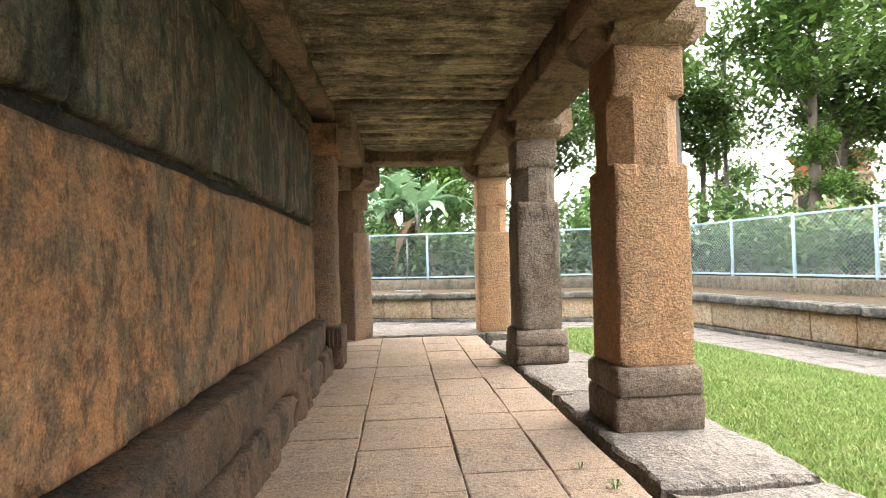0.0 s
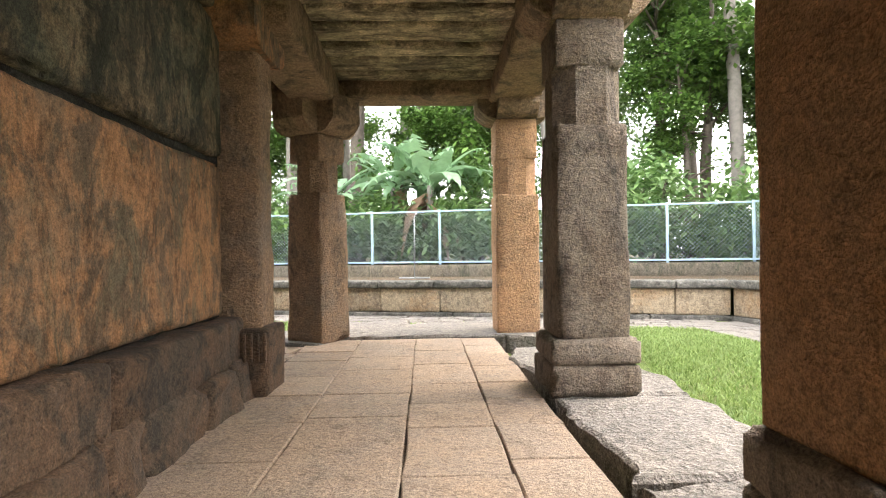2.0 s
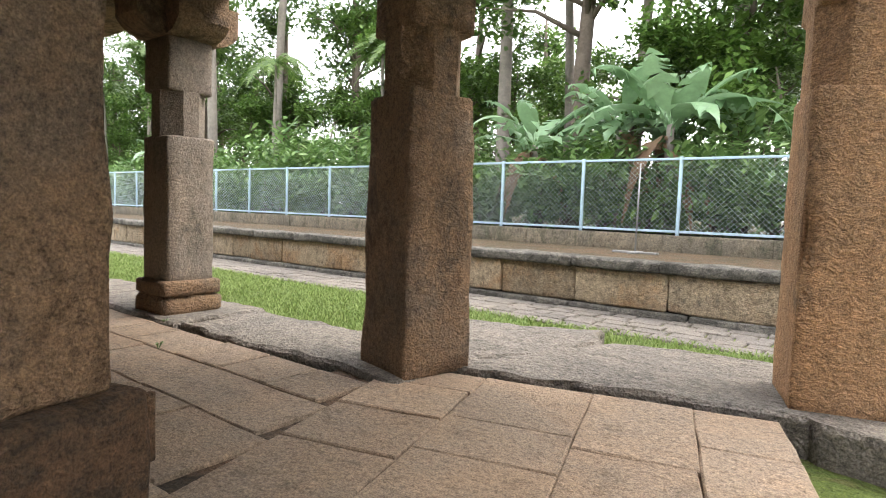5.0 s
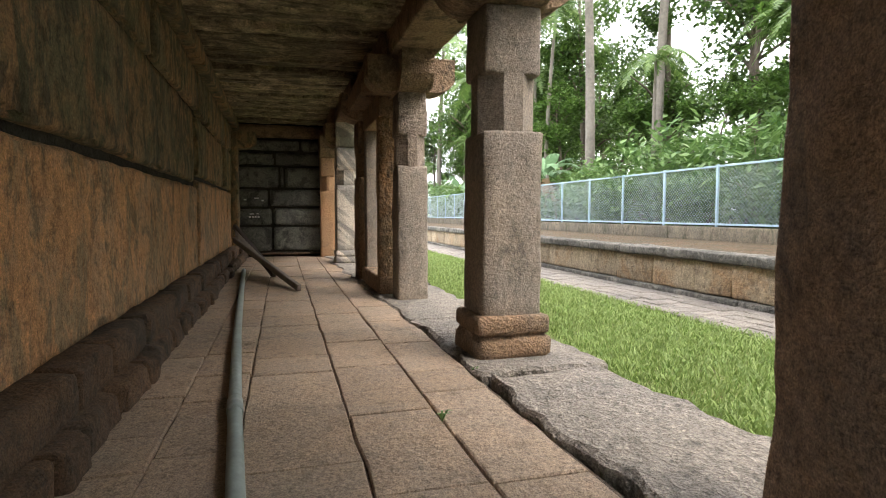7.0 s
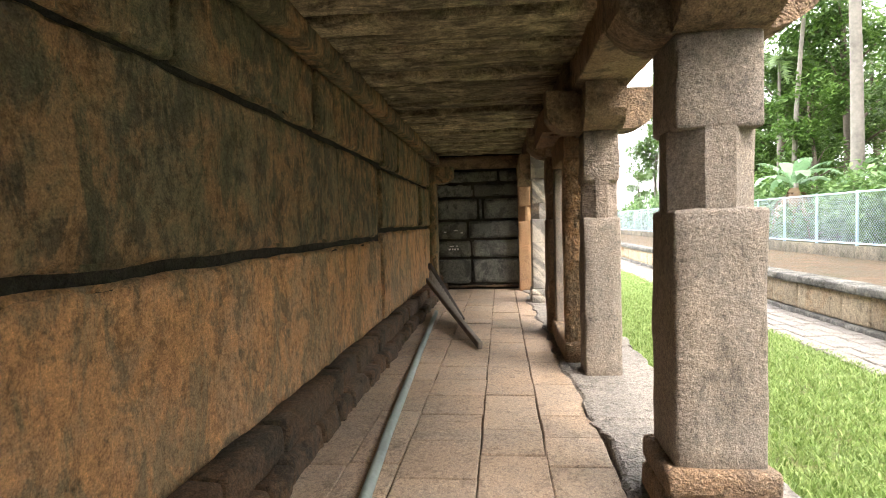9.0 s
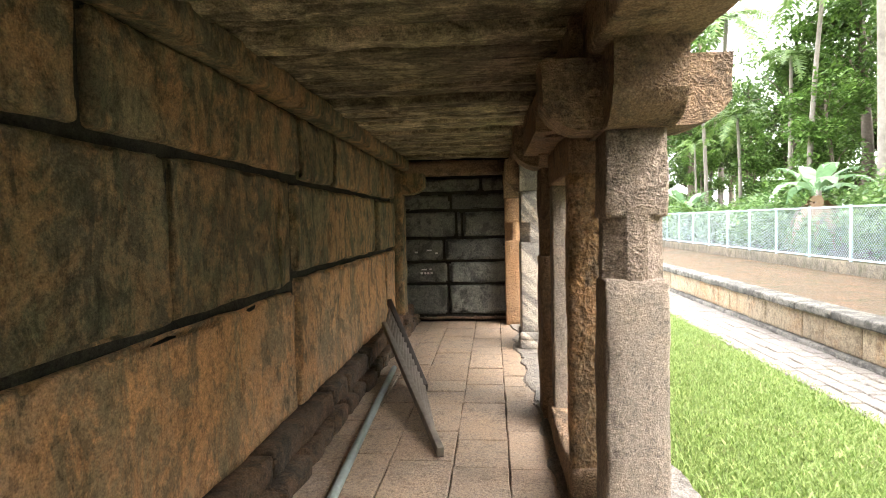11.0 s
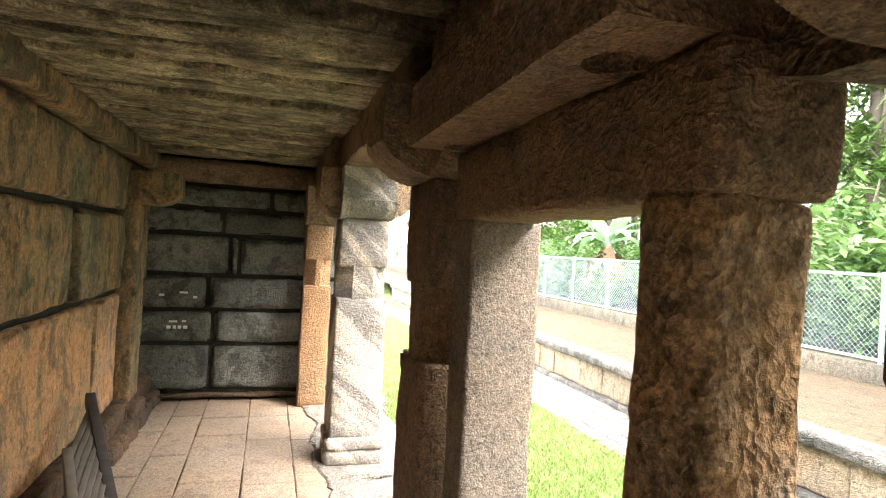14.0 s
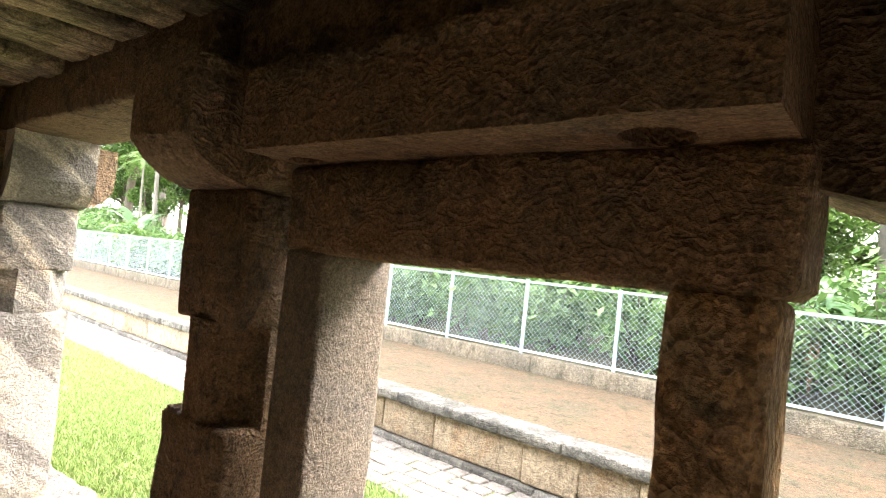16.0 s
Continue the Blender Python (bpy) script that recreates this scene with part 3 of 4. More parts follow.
s = -4.0
for ln in (2.2, 1.9, 2.3, 2.2, 1.5, 2.1):
    edge_slab([aw(4.36, s + 0.02), aw(5.32, s + 0.02), aw(5.28, s + ln - 0.02), aw(4.33, s + ln - 0.02)], 0.03, s, edge)
    s += ln
edge_slab([aw(2.3, 9.12), aw(4.46, 9.10), aw(5.25, 8.3), aw(5.35, 10.35), aw(3.3, 10.4)], 0.03, 3.0, edge)
edge_slab([aw(2.25, 9.2), aw(3.24, 10.38), aw(3.2, 10.9), aw(1.9, 10.75), aw(1.9, 9.3)], 0.015, 8.0, edge)
x = 0.02
for ln in (2.5, 1.9, 2.6, 1.4, 2.2, 2.5, 1.6):
    top_y = 9.95 if x > -2 else 9.78
    edge_slab([(x - ln + 0.02, 8.925 + 0.022 * (x - ln)), (x - 0.02, 8.925 + 0.022 * x), (x - 0.02, top_y), (x - ln + 0.02, 9.7)], 0.025, x + 40, edge)
    x -= ln

# ---------------------------------------------------------------- gallery walls
def stone_wall(name, label, m, length, blocks, plinth, core_h=3.6):
    """A wall along local +x, its face towards local -y at y = 0; blocks: x0, x1, z0, z1, material, set-back."""
    w = thing(name, m, label, "stone wall", kind="structure")
    mesh_ob("core", [(0, 0.06, -0.3), (length, 0.06, -0.3), (length, 0.6, -0.3), (0, 0.6, -0.3), (0, 0.06, core_h), (length, 0.06, core_h), (length, 0.6, core_h), (0, 0.6, core_h)],
            [[3, 2, 1, 0], [4, 5, 6, 7], [0, 1, 5, 4], [1, 2, 6, 5], [2, 3, 7, 6], [3, 0, 4, 7]], M_MORTAR, w, smooth=False)
    for x0, x1, z0, z1, mat, back in blocks:
        dep = 0.3
        block("stone_block", (x1 - x0 - 0.055, dep, z1 - z0 - 0.06), mat, w, pose((x0 + x1) / 2, back + dep / 2 + rng.uniform(-0.015, 0.015), z0 + 0.03),
              seg=0.06, r=0.03, amp=0.018, freq=2.2, seed=rng.uniform(0, 99), chips=0.16)
    for z0, z1, lengths, mat, proud, amp in plinth:
        x = 0.0
        k = 0
        while x < length - 0.02:
            ln = lengths[k % len(lengths)] * rng.uniform(0.85, 1.15)
            if length - x - ln < 0.25:
                ln = length - x
            dep = proud + 0.12
            block("plinth_stone", (ln - 0.012, dep, z1 - z0 - 0.006), mat, w, pose(x + ln / 2, -proud + dep / 2 + rng.uniform(-0.02, 0.015), z0, rng.uniform(-2, 1.5), 0, rng.uniform(-1, 1)),
                  seg=0.1, r=0.035, amp=amp, freq=4.0, seed=rng.uniform(0, 99), chips=0.05)
            x += ln
            k += 1
    return w


def course(z0, z1, joints, mat, back=0.0):
    """One course: blocks between neighbouring joints."""
    return [(a, b, z0, z1, mat, back) for a, b in zip(joints, joints[1:])]


# first gallery: the face lies at r = 1.95 and looks towards +r; local +x of the wall runs along +s
WALL_A_R = 1.95
wall_1 = stone_wall("wall_west", "sooty upper and orange lower granite wall with streaks",
                    FRAME_A @ pose(WALL_A_R, -4.95, 0, 0, 0, 90), 11.62,
                    course(0.58, 1.75, (0, 3.4, 11.33), M_WALL_LOW) + course(1.75, 2.80, (0, 2.6, 6.28, 11.33), M_WALL_UP) + course(2.80, 3.06, (0, 3.1, 6.9, 9.2, 11.33), M_WALL_UP, -0.02),
                    [(0.26, 0.60, (0.9, 1.3, 0.6), M_PLINTH, 0.13, 0.02), (-0.05, 0.29, (0.5, 0.35, 0.7), M_PLINTH, 0.20, 0.05)])
# second gallery: face at y = 6.58, looking north
wall_2 = stone_wall("wall_south", "long granite wall, orange below and olive above",
                    pose(0.28, 6.58, 0, 0, 0, 180), 14.3,
                    course(0.31, 1.43, (0, 1.2, 7.46), M_WALL_TAN_LIT) + course(0.31, 1.53, (7.46, 11.6, 14.3), M_WALL_TAN_LIT, 0.012)
                    + course(1.43, 2.40, (0, 1.5, 5.53, 7.16), M_WALL_B) + course(1.43, 2.40, (7.16, 7.46), M_WALL_B, 0.025) + course(1.53, 2.37, (7.46, 10.9, 14.3), M_WALL_B)
                    + course(2.40, 3.0, (0, 2.83, 4.95, 7.63), M_WALL_B, -0.01) + course(2.37, 3.0, (7.63, 8.72, 10.0, 11.5, 14.3), M_WALL_B, -0.01),
                    [(0.13, 0.36, (0.9, 1.3, 0.6), M_PLINTH, 0.15, 0.02), (-0.05, 0.16, (0.45, 0.35, 0.6), M_PLINTH, 0.25, 0.045)])
# end wall of the second gallery
end_wall = stone_wall("wall_end", "dark granite block end wall with chalk marks",
                      pose(-13.4, 6.2, 0, 0, 0, 90), 3.4,
                      course(0.02, 0.12, (0, 3.4), M_PLINTH, -0.06) + course(0.12, 0.75, (0, 1.22, 3.4), M_END) + course(0.75, 1.2, (0, 0.2, 1.22, 3.4), M_END, 0.01)
                      + course(1.2, 1.66, (0, 1.15, 3.4), M_END, -0.01) + course(1.66, 2.2, (0, 1.4, 1.52, 3.4), M_END) + course(2.2, 2.55, (0, 1.3, 3.4), M_END, 0.02)
                      + course(2.55, 2.85, (0, 1.9, 3.4), M_END, -0.03) + course(2.85, 3.2, (0, 3.4), M_BEAM, -0.09), [])

# corner pilaster where the two walls meet
def pilaster(m, w, d, base, zt, mat, label, ribs=False):
    p = thing("stone_pilaster", m, label, "pilaster")
    block("base", (w + 0.14, d + 0.14, base), M_PLINTH, p, pose(0, 0, -0.02), seg=0.1, r=0.03, amp=0.016, seed=rng.uniform(0, 99), chips=0.03)
    block("shaft", (w, d, zt - base + 0.02), mat, p, pose(0, 0, base - 0.03), seg=0.12, r=0.035, amp=0.02, seed=rng.uniform(0, 99), chips=0.02)
    if ribs:
        x = -w / 2 - 0.05
        while x < w / 2 + 0.06:
            for sy in (-1, 1):
                block("rib", (0.022, 0.03, base * 0.42), M_PLINTH, p, pose(x, sy * (d / 2 + 0.075), base * 0.5), seg=0.1, r=0.006, amp=0.003)
            x += 0.05
    return p


pilaster(FRAME_A @ pose(2.0, 6.63, 0), 0.40, 0.38, 0.52, 2.7, M_PILLAR, "worn corner pilaster of dark brown granite with ribbed base", True)
pilaster(pose(-12.4, 6.62, 0), 0.42, 0.22, 0.30, 2.5, M_WALL_B, "flat olive granite pilaster on the wall")
cap = mesh_ob("bracket_capital", *bracket(0.8, 0.4, 0.36, 8), M_WALL_B, smooth=False, m=pose(-12.4, 6.72, 2.48, 0, 0, 90))
tagged(cap, "curved olive granite bracket above a pilaster", "capital")
block_ob = block("wall_niche_stone", (0.55, 0.12, 0.72), M_WALL_B, None, pose(-10.9, 6.58, 1.58), seg=0.1, r=0.02, amp=0.01)
tagged(block_ob, "shallow raised olive stone panel on the wall", "stone panel")

# cornice courses under the ceiling
def long_beam(name, label, m, length, depth, z0, z1, mat, amp=0.016, seg=0.2, cat="stone beam"):
    ob = block(name, (length, depth, z1 - z0), mat, None, m @ pose(0, 0, z0), seg=seg, r=0.025, amp=amp, freq=2.6, seed=rng.uniform(0, 99), chips=0.03)
    return tagged(ob, label, cat, kind="structure")


for k in range(5):
    long_beam("cornice", "dark stone cornice under the ceiling slabs", FRAME_A @ pose(1.93, 5.75 - 2.4 * k, 0, 0, 0, 90), 2.39, 0.54, 3.02, CEIL_Z + 0.02, M_BEAM)
for k in range(6):
    long_beam("cornice", "dark stone cornice under the ceiling slabs", pose(-1.1 - 2.4 * k, 6.46, 0), 2.39, 0.5, 2.99, CEIL_Z + 0.02, M_WALL_B)

# ceilings: broad slabs laid across the galleries, one mesh each
def ceiling(name, m, x0, x1, y0, y1, seed, mat):
    rr = random.Random(seed)
    lists, x = [], x0
    while x < x1 - 0.01:
        w = min(rr.uniform(0.3, 0.55), x1 - x)
        v, f = rough_box(w - 0.06, y1 - y0, 0.22, 0.09, 0.03, 0.02, 3.0, rr.uniform(0, 99), 0, 0.04)
        mm = m @ pose(x + w / 2, (y0 + y1) / 2, CEIL_Z + rr.uniform(-0.03, 0.05), rr.uniform(-0.3, 0.3), rr.uniform(-2.5, 2.5), 0)
        lists.append(([mm @ Vector(p) for p in v], f))
        x += w
    return tagged(mesh_ob(name, *merge(lists), mat), "rough dark granite ceiling slabs laid crosswise", "ceiling", kind="structure")


ceiling("ceiling_west", FRAME_A @ pose(0, 0, 0, 0, 0, 90), -4.6, 9.55, -4.95, -1.7, 3, M_CEIL_A)
ceiling("ceiling_south", pose(0, 0, 0), -13.8, 0.02, 6.3, 9.5, 4, M_CEIL)
roof = mesh_ob("roof", [tuple(to_world(*p)) for p in ((1.2, -4.8, 3.48), (5.2, -4.8, 3.48), (5.2, 9.5, 3.48), (1.2, 9.5, 3.48))] + [(-14.6, 5.8, 3.485), (1.5, 5.8, 3.485), (1.5, 9.75, 3.485), (-14.6, 9.75, 3.485)]
               + [tuple(to_world(*p)) for p in ((1.2, -4.8, 3.8), (5.2, -4.8, 3.8), (5.2, 9.5, 3.8), (1.2, 9.5, 3.8))] + [(-14.6, 5.8, 3.81), (1.5, 5.8, 3.81), (1.5, 9.75, 3.81), (-14.6, 9.75, 3.81)],
               [[3, 2, 1, 0], [7, 6, 5, 4], [8, 9, 10, 11], [12, 13, 14, 15], [0, 1, 9, 8], [1, 2, 10, 9], [2, 3, 11, 10], [4, 5, 13, 12], [5, 6, 14, 13], [6, 7, 15, 14]], M_BEAM, smooth=False)
tagged(roof, "flat stone roof over the galleries", "roof", kind="structure")
# plain unseen wall, added to close the gallery behind the start
back_wall = mesh_ob("wall_back", *rough_box(3.4, 0.4, 3.7, 0.6), M_WALL_UP, m=FRAME_A @ pose(3.4, -4.5, -0.2))
tagged(back_wall, "plain dark stone wall, unseen, added to close the gallery", "stone wall", kind="structure")

# ---------------------------------------------------------------- pillars
def pillar(m, w, low, mid, top, mat, label, base=None, cap=(1.05, 0), cap_h=0.42, cut=0.145, amp=0.012, up_mat=None, low_amp=None, chips=0.03, cross=True, base_mat=None, flare=0.0):
    """A granite pillar: square base, square shaft, chamfered waist, square neck and bracket capital. low, mid, top: heights at which these end."""
    p = thing("stone_pillar", m, label, "pillar", "gallery pillars")
    z = 0.0
    up = up_mat or mat
    if base:
        bw, bh = base
        block("base", (bw, bw, bh * 0.55 + 0.02), base_mat or mat, p, pose(0, 0, -0.02), seg=0.1, r=0.04, amp=0.02, seed=rng.uniform(0, 99), chips=0.05)
        block("base_top", (bw * 0.985, bw * 0.985, bh * 0.46), base_mat or mat, p, pose(0, 0, bh * 0.54), seg=0.1, r=0.03, amp=0.014, seed=rng.uniform(0, 99), chips=0.04)
        z = bh - 0.01
    block("lower_shaft", (w * (1 + flare), w * (1 + flare), low - z + (0.02 if not base else 0)), mat, p, pose(0, 0, z - (0.02 if not base else 0)), seg=0.11, r=0.02, amp=low_amp or amp, freq=3.5, seed=rng.uniform(0, 99), chips=chips, taper=flare / (1 + flare))
    mesh_ob("waist", *octagon(w * 0.97, mid - low + 0.02, cut, 0.008, rng.uniform(0, 99)), up, p, "chamfered waist", False, pose(0, 0, low - 0.01))
    block("upper_shaft", (w * 0.96, w * 0.96, top - mid), up, p, pose(0, 0, mid), seg=0.11, r=0.02, amp=amp, freq=3.5, seed=rng.uniform(0, 99), chips=chips)
    mesh_ob("capital", *bracket(cap[0], w * 1.04, cap_h, rng.uniform(0, 99)), M_BEAM if up is not M_PILLAR_BAND else up, p, "", False, pose(0, 0, top - 0.005, 0, 0, cap[1]))
    if cross:
        mesh_ob("cross_bracket", *bracket(cap[0] * 1.08, w * 0.94, cap_h * 0.985, rng.uniform(0, 99)), M_BEAM, p, "", False, pose(0, 0, top - 0.002, 0, 0, cap[1] + 90))
    return p


WA = 0.56
pillar(FRAME_A @ pose(4.50 + 0.31, 3.37 + 0.31, 0.02), WA, 1.93, 2.42, 2.80, M_PILLAR_OR, "orange granite pillar on a grey block base", (0.66, 0.46), (0.86, 90), 0.3, base_mat=M_PILLAR_CR)
pillar(FRAME_A @ pose(4.35 + 0.31, 6.11 + 0.31, 0.02), WA * 0.94, 1.95, 2.36, 2.72, M_PILLAR_CR, "grey cracked granite pillar on a block base", (0.66, 0.40), (0.86, 90), 0.38, chips=0.05)
pillar(FRAME_A @ pose(4.33 + 0.29, 9.17 + 0.3, 0.02), 0.54, 1.76, 2.2, 2.72, M_PILLAR_OR, "slender orange granite corner pillar without base", None, (1.0, 0), 0.38)
pillar(FRAME_A @ pose(4.75, 0.45, 0.02), WA, 1.93, 2.42, 2.80, M_PILLAR_OR, "orange granite pillar on a grey block base", (0.66, 0.46), (0.86, 90), 0.3, base_mat=M_PILLAR_CR)
pillar(FRAME_A @ pose(4.75, -2.4, 0.02), WA, 1.93, 2.42, 2.80, M_PILLAR_GR, "grey granite pillar on a block base", (0.66, 0.46), (0.86, 90), 0.3)
pillar(pose(-0.20, 9.32, 0.02, 0, 0, -16), 0.49, 1.76, 2.14, 2.46, M_PILLAR, "thick eroded brown granite pillar without base", None, (0.95, 0), 0.44, low_amp=0.022, chips=0.08, flare=0.1)
pillar(pose(-3.05, 9.23, 0.02), 0.45, 1.62, 2.02, 2.50, M_PILLAR_GR, "smooth grey-tan granite pillar on a block base", (0.57, 0.30), (0.9, 0), 0.38, base_mat=M_PILLAR)
pillar(pose(-5.83, 9.145, 0.02), 0.365, 1.60, 1.96, 2.47, M_PILLAR_GR, "smooth grey granite pillar with rough upper part", None, (1.0, 0), 0.41, up_mat=M_PILLAR_GP, amp=0.012, cut=0.12)
pillar(pose(-8.09, 9.02, 0.02), 0.48, 1.60, 1.96, 2.47, M_PILLAR, "brown granite pillar with broken edges", None, (0.9, 0), 0.41, amp=0.02, chips=0.06)
pillar(pose(-11.10, 8.98, 0.02), 0.50, 1.62, 1.92, 2.40, M_PILLAR_BAND, "pale granite pillar with dark swirling bands", (0.57, 0.27), (0.85, 0), 0.48)
pillar(pose(-13.12, 8.72, 0.02), 0.36, 1.58, 1.92, 2.38, M_PILLAR_OR, "orange granite pillar against the end wall", None, (0.7, 0), 0.5, chips=0.03, cross=False)

# beams on the pillars
for a, b in ((3.68, 6.42), (0.45, 3.68), (-2.4, 0.45), (-4.4, -2.4)):
    long_beam("beam", "heavy dark granite beam along the pillars", FRAME_A @ pose(4.58, (a + b) / 2, 0, 0, 0, 90), b - a - 0.012, 0.60, SOFFIT_Z + 0.06, CEIL_Z + 0.05, M_BEAM)
long_beam("beam", "heavy dark granite beam along the pillars", FRAME_A @ pose(4.58, 7.92, 0, 0, 0, 90), 2.98, 0.60, SOFFIT_Z + 0.06, CEIL_Z + 0.05, M_BEAM)
long_beam("beam", "dark granite lintel across the gallery corner", FRAME_A @ pose(3.38, 9.28, 0), 3.1, 0.55, SOFFIT_Z + 0.1, CEIL_Z + 0.06, M_BEAM)
long_beam("beam", "granite beam from the corner pilaster outwards", FRAME_A @ pose(2.16, 7.85, 0, 0, 0, 90), 2.75, 0.52, SOFFIT_Z - 0.05, CEIL_Z + 0.05, M_BEAM)
cap = mesh_ob("bracket_capital", *bracket(0.9, 0.4, 0.34, 5), M_WALL_LOW, smooth=False, m=FRAME_A @ pose(2.05, 6.63, 2.6, 0, 0, 90))
tagged(cap, "worn bracket capital on the corner pilaster", "capital")
for a, b in ((-3.05, -0.20), (-5.87, -3.05), (-8.09, -5.87), (-11.10, -8.09), (-13.4, -11.10)):
    long_beam("beam", "heavy dark granite beam along the pillars", pose((a + b) / 2, 9.19 + 0.03 * ((a + b) / 2 + 3) * (1 if a < -4 else 0), 0), b - a - 0.012, 0.54, SOFFIT_Z + 0.02, CEIL_Z + 0.05, M_BEAM)

# ---------------------------------------------------------------- doorway between two pillars
post = block("door_post", (0.19, 0.28, 2.27), M_PILLAR_RO, None, pose(-6.335, 8.975, 0.02), seg=0.045, r=0.02, amp=0.008, freq=5, seed=4, chips=0.05)
tagged(post, "rough broken orange granite door post", "door post", "doorway posts")
post = block("door_post", (0.22, 0.31, 2.27), M_PILLAR_GR, None, pose(-7.61, 9.01, 0.02), seg=0.09, r=0.02, amp=0.008, seed=14)
tagged(post, "smooth grey-green granite door post", "door post", "doorway posts")
long_beam("door_lintel", "wide dark granite lintel across the doorway", pose(-6.965, 8.99, 0), 1.53, 0.30, 2.28, 2.58, M_PILLAR, seg=0.08)
lint = thing("pivot_lintel", pose(-6.95, 8.80, 2.575), "projecting granite lintel slab with round pivot holes", "lintel", kind="structure")
hx, hy, hh = 0.73, 0.18, 0.2
holes = ((-0.62, 0.0, 0.065), (0.50, -0.02, 0.08))
bm = bmesh.new()
nu, nv = 44, 12
grid = {}
for i in range(nu + 1):
    for j in range(nv + 1):
        px, py = -hx + 2 * hx * i / nu, -hy + 2 * hy * j / nv
        pz = 0.006 * noise.noise(Vector((px * 5, py * 5, 1)))
        for cx, cy, cr in holes:
            d = Vector((px - cx, py - cy))
            if 0.3 * cr < d.length < cr * 1.35:
                d = d.normalized() * cr
                px, py = cx + d.x, cy + d.y
        grid[i, j] = bm.verts.new((px, py, pz))
for i in range(nu):
    for j in range(nv):
        c = sum((grid[k].co for k in ((i, j), (i + 1, j), (i + 1, j + 1), (i, j + 1))), Vector()) / 4
        if all((c.xy - Vector((cx, cy))).length > cr * 0.9 for cx, cy, cr in holes):
            bm.faces.new([grid[i, j], grid[i, j + 1], grid[i + 1, j + 1], grid[i + 1, j]])
rim = [e for e in bm.edges if e.is_boundary]
ext = bmesh.ops.extrude_edge_only(bm, edges=rim)
for v in [g for g in ext["geom"] if isinstance(g, bmesh.types.BMVert)]:
    v.co.z += hh
me = bpy.data.meshes.new("slab")
bmesh.ops.recalc_face_normals(bm, faces=bm.faces[:])
bm.to_mesh(me)
bm.free()
me.materials.append(M_PILLAR)
slab = new("slab", me)
slab.parent = lint
block("slab_top", (2 * hx, 2 * hy, 0.06), M_BEAM, lint, pose(0, 0, hh - 0.005), seg=0.3, r=0.01, amp=0.004)
sill = block("threshold", (1.62, 0.34, 0.24), M_BEAM, None, pose(-6.99, 8.99, 0.01), seg=0.12, r=0.03, amp=0.014, seed=9, chips=0.03)
tagged(sill, "dark worn stone threshold of the doorway", "threshold", kind="structure")

# ---------------------------------------------------------------- ladder, pipe, chalk marks
def bar(name, a, b, w, h, mat, parent, label=""):
    a, b = Vector(a), Vector(b)
    q = (b - a).to_track_quat("X", "Z").to_matrix().to_4x4()
    v, f = rough_box((b - a).length, w, h, 0.4, 0.006, 0.003, 4, rng.uniform(0, 9))
    return mesh_ob(name, v, f, mat, parent, label, True, Matrix.Translation((a + b) / 2) @ q @ pose(0, 0, -h / 2))


ladder = thing("ladder", pose(0, 0, 0), "old dark wooden slatted ladder leaning on the wall", "ladder")
f1, f2 = Vector((-6.95, 7.85, 0.045)), Vector((-8.75, 7.50, 0.05))
t1, t2 = Vector((-9.95, 6.80, 0.58)), Vector((-10.6, 6.76, 0.8))
bar("rail", f1, t1, 0.06, 0.09, M_WOOD2, ladder, "worn grey rail")
bar("rail", f2, t2, 0.07, 0.10, M_WOOD, ladder, "dark rail")
for k in range(15):
    u = 0.05 + 0.9 * k / 14
    bar("rung", f1 + (t1 - f1) * u, f2 + (t2 - f2) * u, 0.04, 0.02, M_WOOD2, ladder)

pv, pf = tube([(-1.1, 7.47, 0.04), (-2.2, 7.385, 0.04), (-4.0, 7.265, 0.041), (-7.0, 7.105, 0.041), (-9.7, 6.97, 0.04)], [0.036] * 5, 14, False)
pv2, pf2 = tube([(-1.1, 7.47, 0.04), (-2.2, 7.385, 0.04), (-4.0, 7.265, 0.041), (-7.0, 7.105, 0.041), (-9.7, 6.97, 0.04)], [0.030] * 5, 14, False)
pipe = thing("pipe", pose(0, 0, 0), "long grey-green plastic pipe lying along the wall", "pipe")
mesh_ob("outer_tube", pv, pf, M_PIPE, pipe)
# The pipe's inner face is coloured dark to stand for the shade inside.
mesh_ob("inner_tube", pv2, [list(reversed(f)) for f in pf2], M_WOOD, pipe, "inner face, coloured dark for the shade in the hollow")
mesh_ob("socket", *tube([(-2.10, 7.393, 0.04), (-2.28, 7.38, 0.04)], [0.042, 0.042], 14), M_PIPE, pipe)

marks = thing("chalk_marks", pose(-13.34, 7.0, 0.95), "small illegible white chalk marks on the end wall", "chalk marks")
for (dy, dz, ln, hgt) in ((-0.05, 0.08, 0.10, 0.025), (0.08, 0.085, 0.05, 0.025), (-0.10, 0.0, 0.05, 0.04), (-0.03, 0.0, 0.04, 0.04), (0.03, 0.0, 0.04, 0.04), (0.10, 0.0, 0.05, 0.04), (-0.2, 0.42, 0.06, 0.03), (0.06, 0.46, 0.1, 0.025), (0.2, 0.4, 0.05, 0.03)):
    mesh_ob("stroke", *rough_box(0.012, ln, hgt, 0.2, 0.002, 0.001), M_CHALK, marks, m=pose(-0.055, dy, dz))

